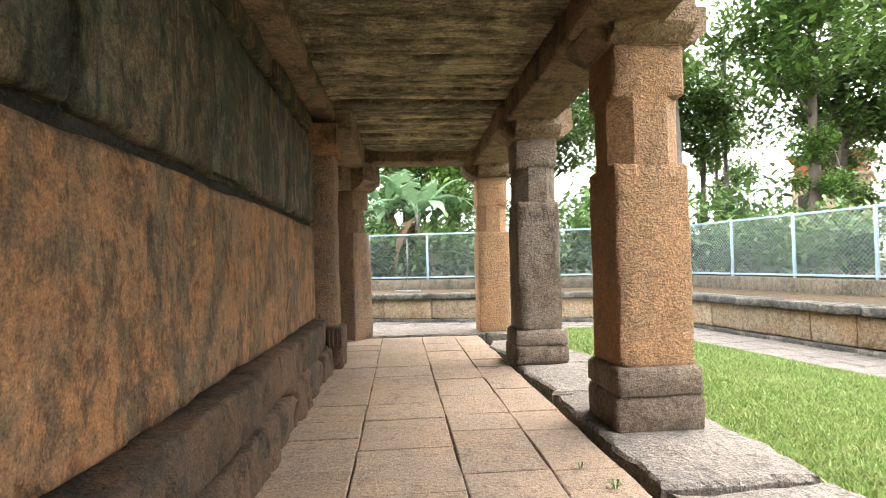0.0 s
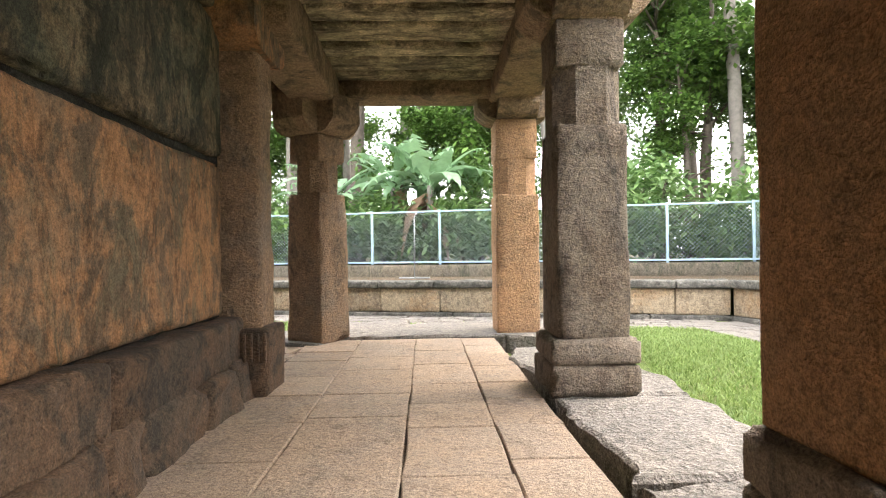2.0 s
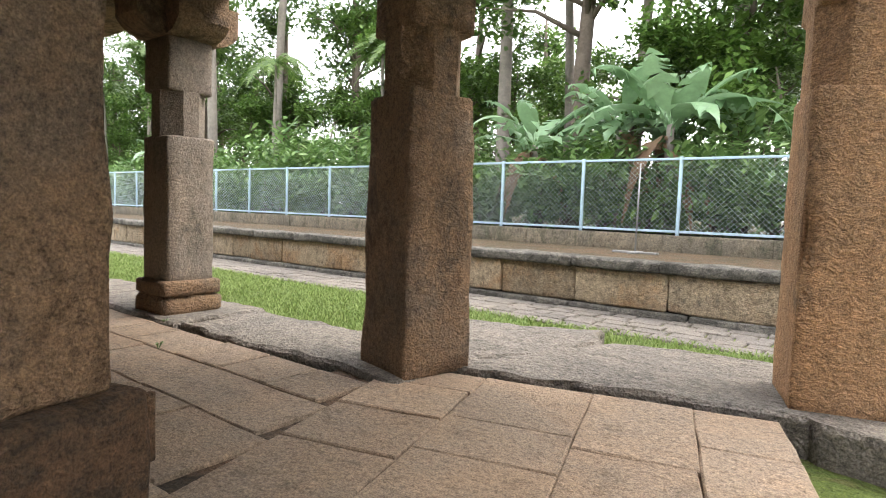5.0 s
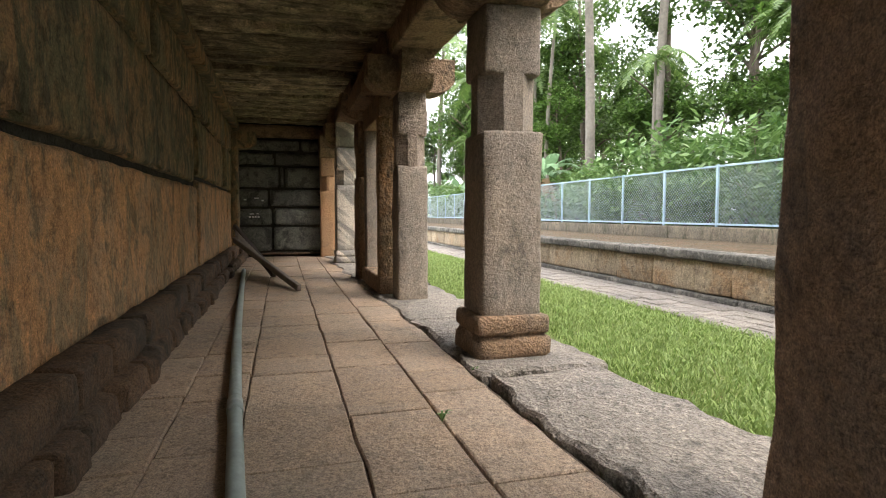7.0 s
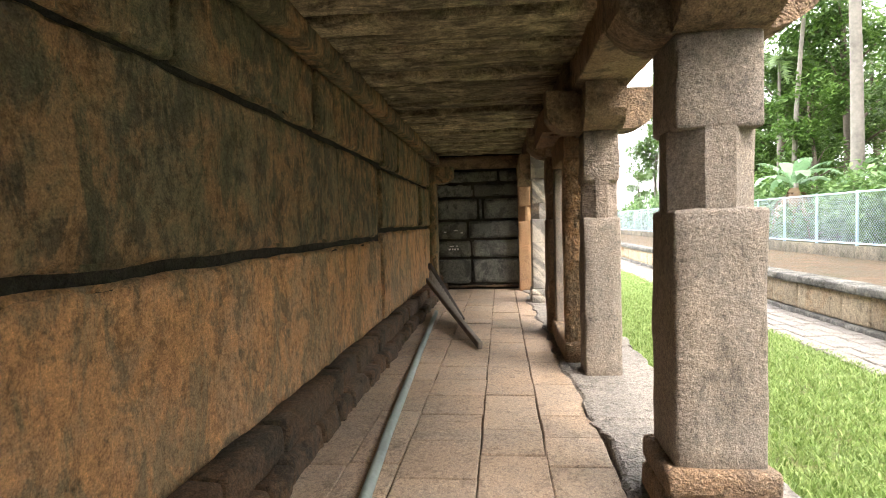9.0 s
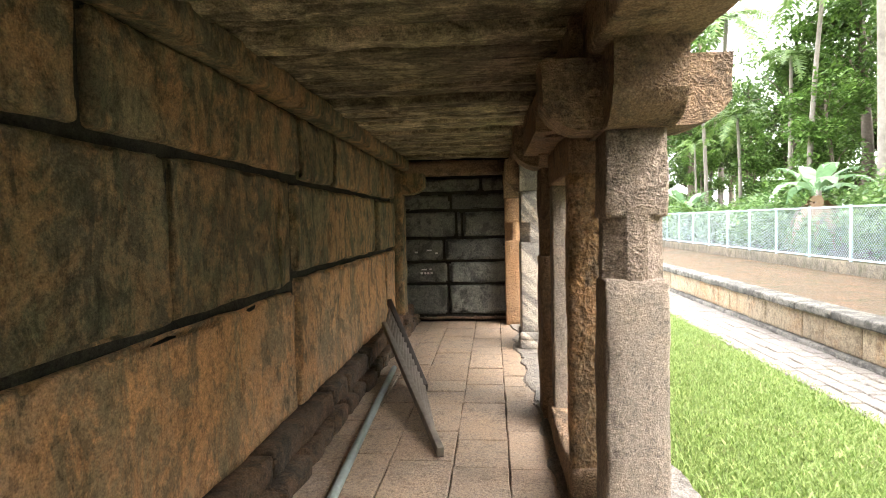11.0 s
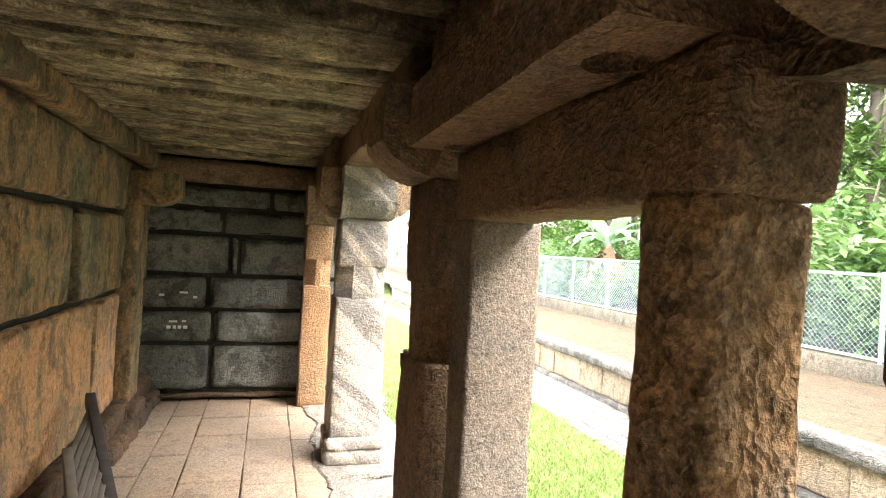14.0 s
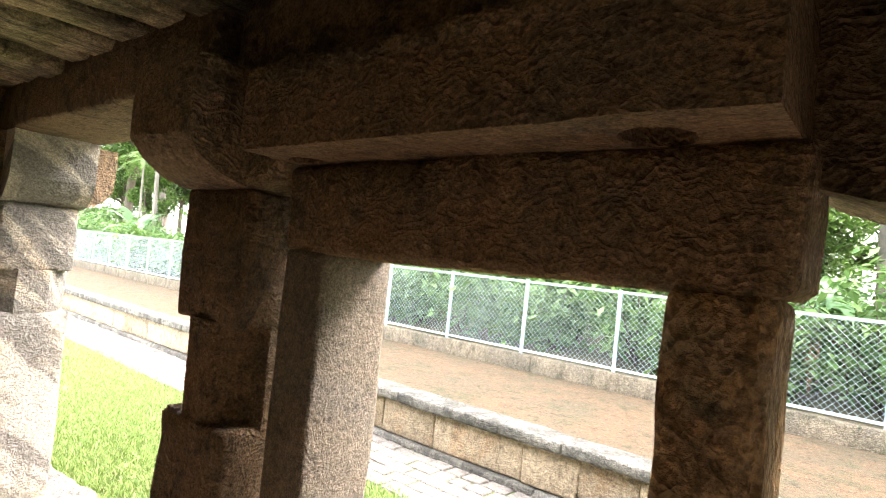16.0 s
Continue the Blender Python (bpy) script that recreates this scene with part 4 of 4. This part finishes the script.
# weeds in the open joints
def weed(x, y, seed, size):
    rr = random.Random(seed)
    lists = []
    for k in range(9):
        a, h = rr.uniform(0, 6.283), size * rr.uniform(0.5, 1.0)
        d, n = Vector((math.cos(a), math.sin(a), 0)), Vector((-math.sin(a), math.cos(a), 0)) * size * 0.09
        lists.append(([Vector((0, 0, -0.02)), d * h * 0.5 + n + Vector((0, 0, h * 0.6)), d * h + Vector((0, 0, h * 0.55)), d * h * 0.5 - n + Vector((0, 0, h * 0.6))], [[0, 1, 2, 3]]))
    ob = mesh_ob("weed", *merge(lists), M_LEAF3, smooth=False, m=pose(x, y, 0.005))
    return tagged(ob, "small green weed growing from a floor joint", "weed", "weeds in the floor")


for k, (x, y, size) in enumerate(((-1.83, 8.42, 0.07), (3.37, 3.46, 0.08), (3.2, 3.75, 0.05), (-2.6, 8.86, 0.06))):
    weed(x, y, 60 + k, size)

# ---------------------------------------------------------------- fence
def fence_panel(width, height, name):
    """A chain-link field: crossing wires between two rails."""
    lists, step = [], 0.095
    th = 0.0024
    n = int((width + height) / step)
    for k in range(1, n):
        c = k * step
        for sgn in (1, -1):
            x0, z0 = (c, 0.0) if c < width else (width, c - width)
            x1, z1 = (0.0, c) if c < height else (c - height, height)
            if sgn < 0:
                x0, x1 = width - x0, width - x1
            d = Vector((x1 - x0, 0, z1 - z0)).normalized()
            nrm = Vector((-d.z, 0, d.x)) * th
            yy = 0.003 * sgn
            lists.append(([(x0 - nrm.x, yy, z0 - nrm.z), (x0 + nrm.x, yy, z0 + nrm.z), (x1 + nrm.x, yy, z1 + nrm.z), (x1 - nrm.x, yy, z1 - nrm.z),
                           (x0, yy + 0.006, z0), (x1, yy + 0.006, z1)], [[0, 1, 2, 3], [1, 4, 5, 2], [4, 0, 3, 5]]))
    return merge(lists)


FENCE_Z0, FENCE_H, PANEL = 0.78, 1.38, 1.87
base_panel = None


def fence_run(p0, direction, count):
    global base_panel
    ang = math.degrees(math.atan2(direction.y, direction.x))
    for k in range(count):
        p = p0 + direction * (PANEL * k)
        m = pose(p.x, p.y, FENCE_Z0, 0, 0, ang)
        if base_panel is None:
            fp = thing("fence_panel", m, "chain-link fence panel between blue painted steel posts", "fence", "perimeter fence")
            mesh_ob("mesh", *fence_panel(PANEL, FENCE_H, "mesh"), M_WIRE, fp, "galvanised chain-link wire", False)
            for z in (0.0, FENCE_H - 0.045):
                block("rail", (PANEL - 0.06, 0.03, 0.045), M_STEEL, fp, pose(PANEL / 2, 0, z), seg=2, r=0.004, amp=0)
            block("post", (0.06, 0.05, FENCE_H + 0.1), M_STEEL, fp, pose(0, 0, -0.08), seg=1, r=0.006, amp=0)
            base_panel = fp
        else:
            copy_thing(base_panel, m)


fence_run(Vector((5.1, FENCE_Y)), Vector((-1, 0)), 34)
short = copy_thing(base_panel, pose(FENCE_CORNER.x, FENCE_Y, FENCE_Z0, 0, 0, 180))
short.scale = ((FENCE_CORNER.x - 5.1) / PANEL, 1, 1)
fence_run(FENCE_CORNER, SIDE, 14)

# small sprinkler stand on the terrace
stand = thing("sprinkler_stand", pose(-0.82, 15.9, 0.44), "thin grey iron stand with a flat foot", "stand")
block("foot", (0.75, 0.12, 0.035), M_IRON, stand, pose(0, 0, 0), seg=0.4, r=0.006, amp=0)
block("foot_bar", (0.12, 0.5, 0.03), M_IRON, stand, pose(0, 0, 0.003), seg=0.4, r=0.006, amp=0)
mesh_ob("pole", *tube([(0, 0, 0.02), (0.01, 0, 1.5)], [0.016, 0.012], 8), M_IRON, stand)

# ---------------------------------------------------------------- grass
def in_court(x, y):
    if y > PATH_Y0 + 0.1:
        return False
    q = FRAME_A.inverted() @ Vector((x, y, 0))
    if q.x < 5.22 and q.y < 10.15 and x > -0.3:
        return False
    if x < 0.5 and y < 9.72:
        return False
    rel = Vector((x, y)) - CORNER
    return rel.dot(OUT_E) < -1.22


def grass(name, count, area, hgt, seed):
    rr = random.Random(seed)
    verts, faces = [], []
    made = 0
    while made < count:
        x, y = rr.uniform(*area[0]), rr.uniform(*area[1])
        if not in_court(x, y):
            continue
        if noise.noise(Vector((x * 0.8, y * 0.8, 0))) + rr.random() * 0.9 < -0.05:
            continue
        h = hgt * rr.uniform(0.5, 1.25) * (1.25 if y < 10.3 and x < 1 else 1)
        a, w = rr.uniform(0, 6.283), rr.uniform(0.005, 0.010)
        lean = rr.uniform(0.3, 1.1) * h
        dx, dy = math.cos(a), math.sin(a)
        b = rr.uniform(0, 6.283)
        ex, ey = math.cos(b) * lean, math.sin(b) * lean
        o = len(verts)
        z = GROUND_Z - 0.05
        verts += [(x - dx * w, y - dy * w, z), (x + dx * w, y + dy * w, z), (x + ex * 0.4 + dx * w * 0.7, y + ey * 0.4 + dy * w * 0.7, z + h * 0.62),
                  (x + ex * 0.4 - dx * w * 0.7, y + ey * 0.4 - dy * w * 0.7, z + h * 0.62), (x + ex, y + ey, z + h)]
        faces += [[o, o + 1, o + 2, o + 3], [o + 3, o + 2, o + 4]]
        made += 1
    return tagged(mesh_ob(name, verts, faces, M_GRASS, smooth=False), "short bright green lawn grass", "grass", kind="stuff")


grass("grass", 90000, ((3.6, 12.5), (-3, 12.3)), 0.045, 1)
grass("grass", 120000, ((-24, 5), (9.6, 12.3)), 0.05, 2)

# ---------------------------------------------------------------- plants
def leaf_card(rr, c, size, tilt, flat=0.5):
    a = rr.uniform(0, 6.283)
    up = rr.uniform(-tilt, tilt)
    d = Vector((math.cos(a) * math.cos(up), math.sin(a) * math.cos(up), math.sin(up)))
    side = d.cross(Vector((rr.uniform(-0.5, 0.5), rr.uniform(-0.5, 0.5), 1))).normalized() * size * flat * 0.5
    mid = c + d * size * 0.5
    mid = mid + Vector((0, 0, size * 0.06))
    return [c, mid + side, c + d * size, mid - side], [[0, 1, 2, 3]]


def crown_mesh(rr, lobes, per, size, tilt=0.9, flat=0.55):
    lists = []
    for cx, cy, cz, rad in lobes:
        for _ in range(per):
            u = Vector((rr.gauss(0, 1), rr.gauss(0, 1), rr.gauss(0, 0.8))).normalized() * rad * (rr.uniform(0.25, 1.0) ** 0.5)
            lists.append(leaf_card(rr, Vector((cx, cy, cz)) + u, size * rr.uniform(0.6, 1.3), tilt, flat))
    return merge(lists)


def tree_kind(seed, height, spread, mat, per, leaf, clear=0.45, lobes=16):
    """A broadleaf tree: tapered leaning trunk, limbs and a crown of loose leaf clumps."""
    rr = random.Random(seed)
    t = thing("tree", pose(0, 0, -50), "tall broadleaf tree with a loose green crown", "tree", "woodland trees")
    lean = Vector((rr.uniform(-0.4, 0.4), rr.uniform(-0.4, 0.4), 0))
    trunk = [Vector((0, 0, 0)) + lean * (k / 6) ** 1.5 * 2 + Vector((rr.uniform(-0.08, 0.08), rr.uniform(-0.08, 0.08), height * 0.8 * k / 6)) for k in range(7)]
    rad = [0.02 * height * (1 - 0.8 * k / 6) for k in range(7)]
    limbs, where = [tube(trunk, rad, 9)], []
    for k in range(lobes):
        u = rr.uniform(clear, 1.0)
        i = min(5, int(u * 6))
        a = rr.uniform(0, 6.283)
        start = trunk[i].lerp(trunk[i + 1], u * 6 - i) if i < 6 else trunk[6]
        reach = spread * rr.uniform(0.3, 1.0) * (1.25 - u * 0.6)
        tip = start + Vector((math.cos(a) * reach, math.sin(a) * reach, rr.uniform(0.1, 0.35) * reach + rr.uniform(0, 0.12) * height))
        midp = start.lerp(tip, 0.5) + Vector((0, 0, 0.12 * reach))
        limbs.append(tube([start, midp, tip], [rad[i] * 0.45, rad[i] * 0.25, 0.02], 5))
        where.append((tip.x, tip.y, tip.z, spread * rr.uniform(0.22, 0.4)))
        if rr.random() < 0.6:
            where.append((midp.x, midp.y, midp.z + 0.2, spread * rr.uniform(0.16, 0.3)))
    mesh_ob("trunk", *merge(limbs), M_BARK, t)
    mesh_ob("crown", *crown_mesh(rr, where, per, leaf), mat, t, smooth=False)
    return t


def shrub_kind(seed, height, mat, per, leaf, label, name="shrub"):
    rr = random.Random(seed)
    t = thing(name, pose(0, 0, -50), label, "shrub", "hedge shrubs")
    stems, where = [], []
    for k in range(9):
        a, reach = rr.uniform(0, 6.283), rr.uniform(0.2, 0.9)
        tip = Vector((math.cos(a) * reach, math.sin(a) * reach, height * rr.uniform(0.45, 0.95)))
        stems.append(tube([(0, 0, 0), tip * 0.5 + Vector((0, 0, 0.15)), tip], [0.02, 0.014, 0.006], 4))
        where.append((tip.x, tip.y, tip.z, rr.uniform(0.35, 0.6)))
        where.append((tip.x * 0.6, tip.y * 0.6, tip.z * 0.5, rr.uniform(0.35, 0.55)))
    mesh_ob("stem", *merge(stems), M_BARK, t)
    mesh_ob("foliage", *crown_mesh(rr, where, per, leaf, 0.8, 0.42), mat, t, smooth=False)
    return t


def arched_leaf(rr, base, a, length, width, rise, droop, tears=0, segs=9, fold=0.25):
    """A long leaf on an arched midrib, its halves folded up a little and torn at the edges."""
    d = Vector((math.cos(a), math.sin(a), 0))
    side = Vector((-d.y, d.x, 0))
    spine = []
    for k in range(segs + 1):
        u = k / segs
        spine.append(Vector(base) + d * length * (u * (1 - 0.18 * u * droop)) + Vector((0, 0, length * (rise * u - droop * u * u))))
    lists = []
    for sgn in (1, -1):
        for k in range(segs):
            pts = []
            for j, kk in ((0, k), (0, k + 1), (1, k + 1), (1, k)):
                u = kk / segs
                w = width * math.sin(math.pi * min(1, max(0.0, (u - 0.1) / 0.9)) ** 0.75) if u > 0.1 else 0.01
                p = spine[kk] + (side * sgn * w + Vector((0, 0, fold * w))) * j
                if j and tears and rr.random() < tears:
                    p = p - Vector((0, 0, width * rr.uniform(0.2, 0.7)))
                pts.append(p)
            lists.append((pts, [[0, 1, 2, 3] if sgn > 0 else [3, 2, 1, 0]]))
    v, f = merge(lists)
    seen, remap, out = {}, [], []
    for p in v:
        key = (round(p.x, 4), round(p.y, 4), round(p.z, 4))
        if key not in seen:
            seen[key] = len(out)
            out.append(p)
        remap.append(seen[key])
    return out, [[remap[i] for i in face] for face in f]


def banana(m, seed, height, leaves, length, label):
    rr = random.Random(seed)
    t = thing("banana_plant", m, label, "banana plant", "banana plants")
    mesh_ob("stem", *tube([(0, 0, 0), (0.03, 0, height * 0.5), (0.0, 0.03, height)], [0.16, 0.13, 0.08], 10), M_PALM, t)
    for k in range(leaves):
        a = 6.283 * k / leaves * 1.618 + rr.uniform(-0.3, 0.3)
        rise = rr.uniform(1.1, 1.7) if k % 2 else rr.uniform(0.5, 0.95)
        droop = rise * rr.uniform(0.45, 0.7) if k % 2 else rise * rr.uniform(0.85, 1.3)
        v, f = arched_leaf(rr, (0, 0, height * rr.uniform(0.9, 1.02)), a, length * rr.uniform(0.75, 1.1) * (0.75 if k % 2 else 1.0), length * rr.uniform(0.10, 0.13), rise, droop, 0.14, 18, rr.uniform(-0.3, 0.05))
        mesh_ob("leaf", v, f, M_BANANA, t)
    dry = []
    for k in range(7):
        dry.append(arched_leaf(rr, (0, 0, height * rr.uniform(0.75, 0.95)), rr.uniform(0, 6.283), length * 0.55, length * 0.08, 0.15, 1.3, 0.5))
    mesh_ob("dry_leaf", *merge(dry), M_DRY, t, "brown hanging dead leaves")
    return t


def palm_kind(seed, height, fronds, length, rad, label, droop=0.9):
    rr = random.Random(seed)
    t = thing("palm_tree", pose(0, 0, -50), label, "palm tree", "palm trees")
    lx, ly = rr.uniform(-0.6, 0.6), rr.uniform(-0.6, 0.6)
    pts = [(lx * (k / 8) ** 2, ly * (k / 8) ** 2, height * k / 8) for k in range(9)]
    mesh_ob("trunk", *tube(pts, [rad * (1.25 - 0.5 * k / 8) for k in range(9)], 9), M_PALM, t)
    top = Vector(pts[-1])
    lists = []
    for k in range(fronds):
        a = 6.283 * k / fronds + rr.uniform(-0.2, 0.2)
        rise = rr.uniform(-0.1, 1.0)
        d, side = Vector((math.cos(a), math.sin(a), 0)), Vector((-math.sin(a), math.cos(a), 0))
        n = 26
        prev = top
        for j in range(1, n + 1):
            u = j / n
            p = top + d * length * u + Vector((0, 0, length * (rise * u - droop * u * u)))
            w = 0.5 * length * 0.42 * math.sin(math.pi * (0.12 + 0.86 * u)) ** 0.7
            for sgn in (1, -1):
                tip = p + side * sgn * w + d * w * 0.45 + Vector((0, 0, -w * rr.uniform(0.25, 0.7)))
                lists.append(([prev, p, tip], [[0, 1, 2]]))
            lists.append(([prev + Vector((0, 0, 0.02)), p + Vector((0, 0, 0.02)), p - Vector((0, 0, 0.03)), prev - Vector((0, 0, 0.03))], [[0, 1, 2, 3]]))
            prev = p
    mesh_ob("fronds", *merge(lists), M_FROND, t, smooth=False)
    return t


WOOD_Z = 0.70
TREES = [tree_kind(11, 13, 3.4, M_LEAF1, 270, 0.29), tree_kind(12, 15, 3.0, M_LEAF1, 270, 0.27, 0.35), tree_kind(13, 10, 3.0, M_LEAF2, 290, 0.27, 0.25),
         tree_kind(14, 17, 3.8, M_LEAF1, 270, 0.30, 0.4), tree_kind(15, 7, 2.3, M_LEAF2, 250, 0.24, 0.15, 14)]
SHRUBS = [shrub_kind(21, 1.7, M_LEAF3, 70, 0.27, "dense shrub with broad glossy leaves"), shrub_kind(22, 2.1, M_LEAF3, 70, 0.25, "dense shrub with broad glossy leaves"),
          shrub_kind(23, 1.4, M_LEAF2, 70, 0.24, "low fresh green shrub")]
PALMS = [palm_kind(31, 11, 13, 2.6, 0.11, "slender areca palm with a grey ringed trunk"), palm_kind(32, 14, 16, 4.0, 0.17, "tall coconut palm with drooping fronds"),
         palm_kind(33, 6.5, 11, 2.0, 0.08, "young areca palm with bright fronds")]


def plant(kind, x, y, scale, turn, z=WOOD_Z):
    m = pose(x, y, z, 0, 0, turn)
    c = copy_thing(kind, m)
    c.scale = (scale, scale, scale * (1 + 0.1 * math.sin(turn)))
    return c


pr = random.Random(5)
for k in range(46):                                            # hedge behind the long fence
    x = -50 + 1.28 * k + pr.uniform(-0.3, 0.3)
    plant(SHRUBS[k % 3], x, FENCE_Y + 1.1 + pr.uniform(-0.2, 0.5), pr.uniform(0.85, 1.2), pr.uniform(0, 360))
for k in range(34):
    plant(SHRUBS[(k + 1) % 3], -46 + 1.7 * k + pr.uniform(-0.5, 0.5), FENCE_Y + 2.8 + pr.uniform(0, 0.8), pr.uniform(1.0, 1.5), pr.uniform(0, 360))
for k in range(20):                                            # behind the side fence
    p = FENCE_CORNER + SIDE * (1.35 * k) + OUT_E * (1.2 + pr.uniform(0, 0.8))
    plant(SHRUBS[k % 3], p.x, p.y, pr.uniform(0.7, 1.1), pr.uniform(0, 360))
for k in range(34):                                            # wood behind
    plant(TREES[pr.randrange(5)], -62 + 2.6 * k + pr.uniform(-0.9, 0.9), FENCE_Y + 5.5 + pr.uniform(0, 4.5), pr.uniform(0.75, 1.05), pr.uniform(0, 360))
for k in range(26):
    plant(TREES[pr.randrange(4)], -75 + 4.4 * k + pr.uniform(-1, 1), FENCE_Y + 13 + pr.uniform(0, 8), pr.uniform(0.85, 1.2), pr.uniform(0, 360))
for k in range(10):
    p = FENCE_CORNER + SIDE * (3.1 * k) + OUT_E * (4.5 + pr.uniform(0, 5))
    plant(TREES[pr.randrange(5)], p.x, p.y, pr.uniform(0.7, 1.0), pr.uniform(0, 360))
for k in range(6):
    p = FENCE_CORNER + SIDE * (5.5 * k) + OUT_E * (14 + pr.uniform(0, 6))
    plant(TREES[pr.randrange(4)], p.x, p.y, pr.uniform(0.8, 1.1), pr.uniform(0, 360))
for k in range(13):                                            # young trees that fill the wood
    plant(TREES[4 if k % 3 else 2], -58 + 5.4 * k + pr.uniform(-1.2, 1.2), FENCE_Y + 4.2 + pr.uniform(0, 3.5), pr.uniform(0.6, 0.85), pr.uniform(0, 360))
for k in range(4):
    p = FENCE_CORNER + SIDE * (4.6 * k + 1) + OUT_E * (3.5 + pr.uniform(0, 2))
    plant(TREES[4], p.x, p.y, pr.uniform(0.5, 0.7), pr.uniform(0, 360))
for k in range(24):
    plant(PALMS[pr.randrange(3)], -55 + 2.9 * k + pr.uniform(-1, 1), FENCE_Y + 3.6 + pr.uniform(0, 6), pr.uniform(0.8, 1.15), pr.uniform(0, 360))
for k in range(6):
    p = FENCE_CORNER + SIDE * (3.4 * k + 2) + OUT_E * (3.0 + pr.uniform(0, 4))
    plant(PALMS[pr.randrange(2)], p.x, p.y, pr.uniform(0.8, 1.1), pr.uniform(0, 360))
for ob in TREES + SHRUBS + PALMS:                              # the patterns stand in the wood too
    i = (TREES + SHRUBS + PALMS).index(ob)
    ob.matrix_basis = pose(-40 + 7 * i, FENCE_Y + 10, WOOD_Z)
banana(pose(-1.15, FENCE_Y + 1.5, WOOD_Z), 41, 2.3, 20, 2.6, "large banana plant with broad bright leaves")
banana(pose(-2.6, FENCE_Y + 2.6, WOOD_Z), 45, 2.5, 16, 2.4, "large banana plant with broad bright leaves")
banana(pose(-4.3, FENCE_Y + 1.5, WOOD_Z), 42, 2.0, 14, 2.2, "banana plant with torn leaves behind the fence")
banana(pose(-7.2, FENCE_Y + 1.7, WOOD_Z), 47, 1.5, 8, 1.6, "banana plant with many dry hanging leaves")
banana(pose(-21.2, FENCE_Y + 1.3, WOOD_Z), 43, 2.0, 12, 2.2, "banana plant with an upright young leaf")
banana(pose(-33.8, FENCE_Y + 1.5, WOOD_Z), 44, 1.7, 13, 2.0, "banana plant with drooping leaves")

# ---------------------------------------------------------------- house beyond the trees
house = thing("house", pose(21.5, 40.0, 0.7, 0, 0, -30), "distant house with orange-red upper storey", "house")
block("wall", (4, 5, 5.2), M_RUST2, house, pose(0, 0, -0.1), seg=3, r=0.02, amp=0)
block("upper_wall", (3.7, 4.7, 1.2), M_RUST, house, pose(0, 0, 5.35), seg=3, r=0.02, amp=0)
block("slab_band", (4.3, 5.3, 0.28), M_RUST2, house, pose(0, 0, 5.08), seg=3, r=0.02, amp=0)
block("roof", (4.4, 5.4, 0.22), M_RUST, house, pose(0, 0, 6.5), seg=3, r=0.02, amp=0)
for wx in (-1.0, 1.0):
    wdw = block("window", (1.3, 0.12, 1.3), M_WOOD, house, pose(wx, -2.5, 2.9), seg=2, r=0.01, amp=0)
    block("sill", (1.5, 0.2, 0.08), M_RUST2, wdw, pose(0, -0.04, -0.08), seg=2, r=0.01, amp=0)
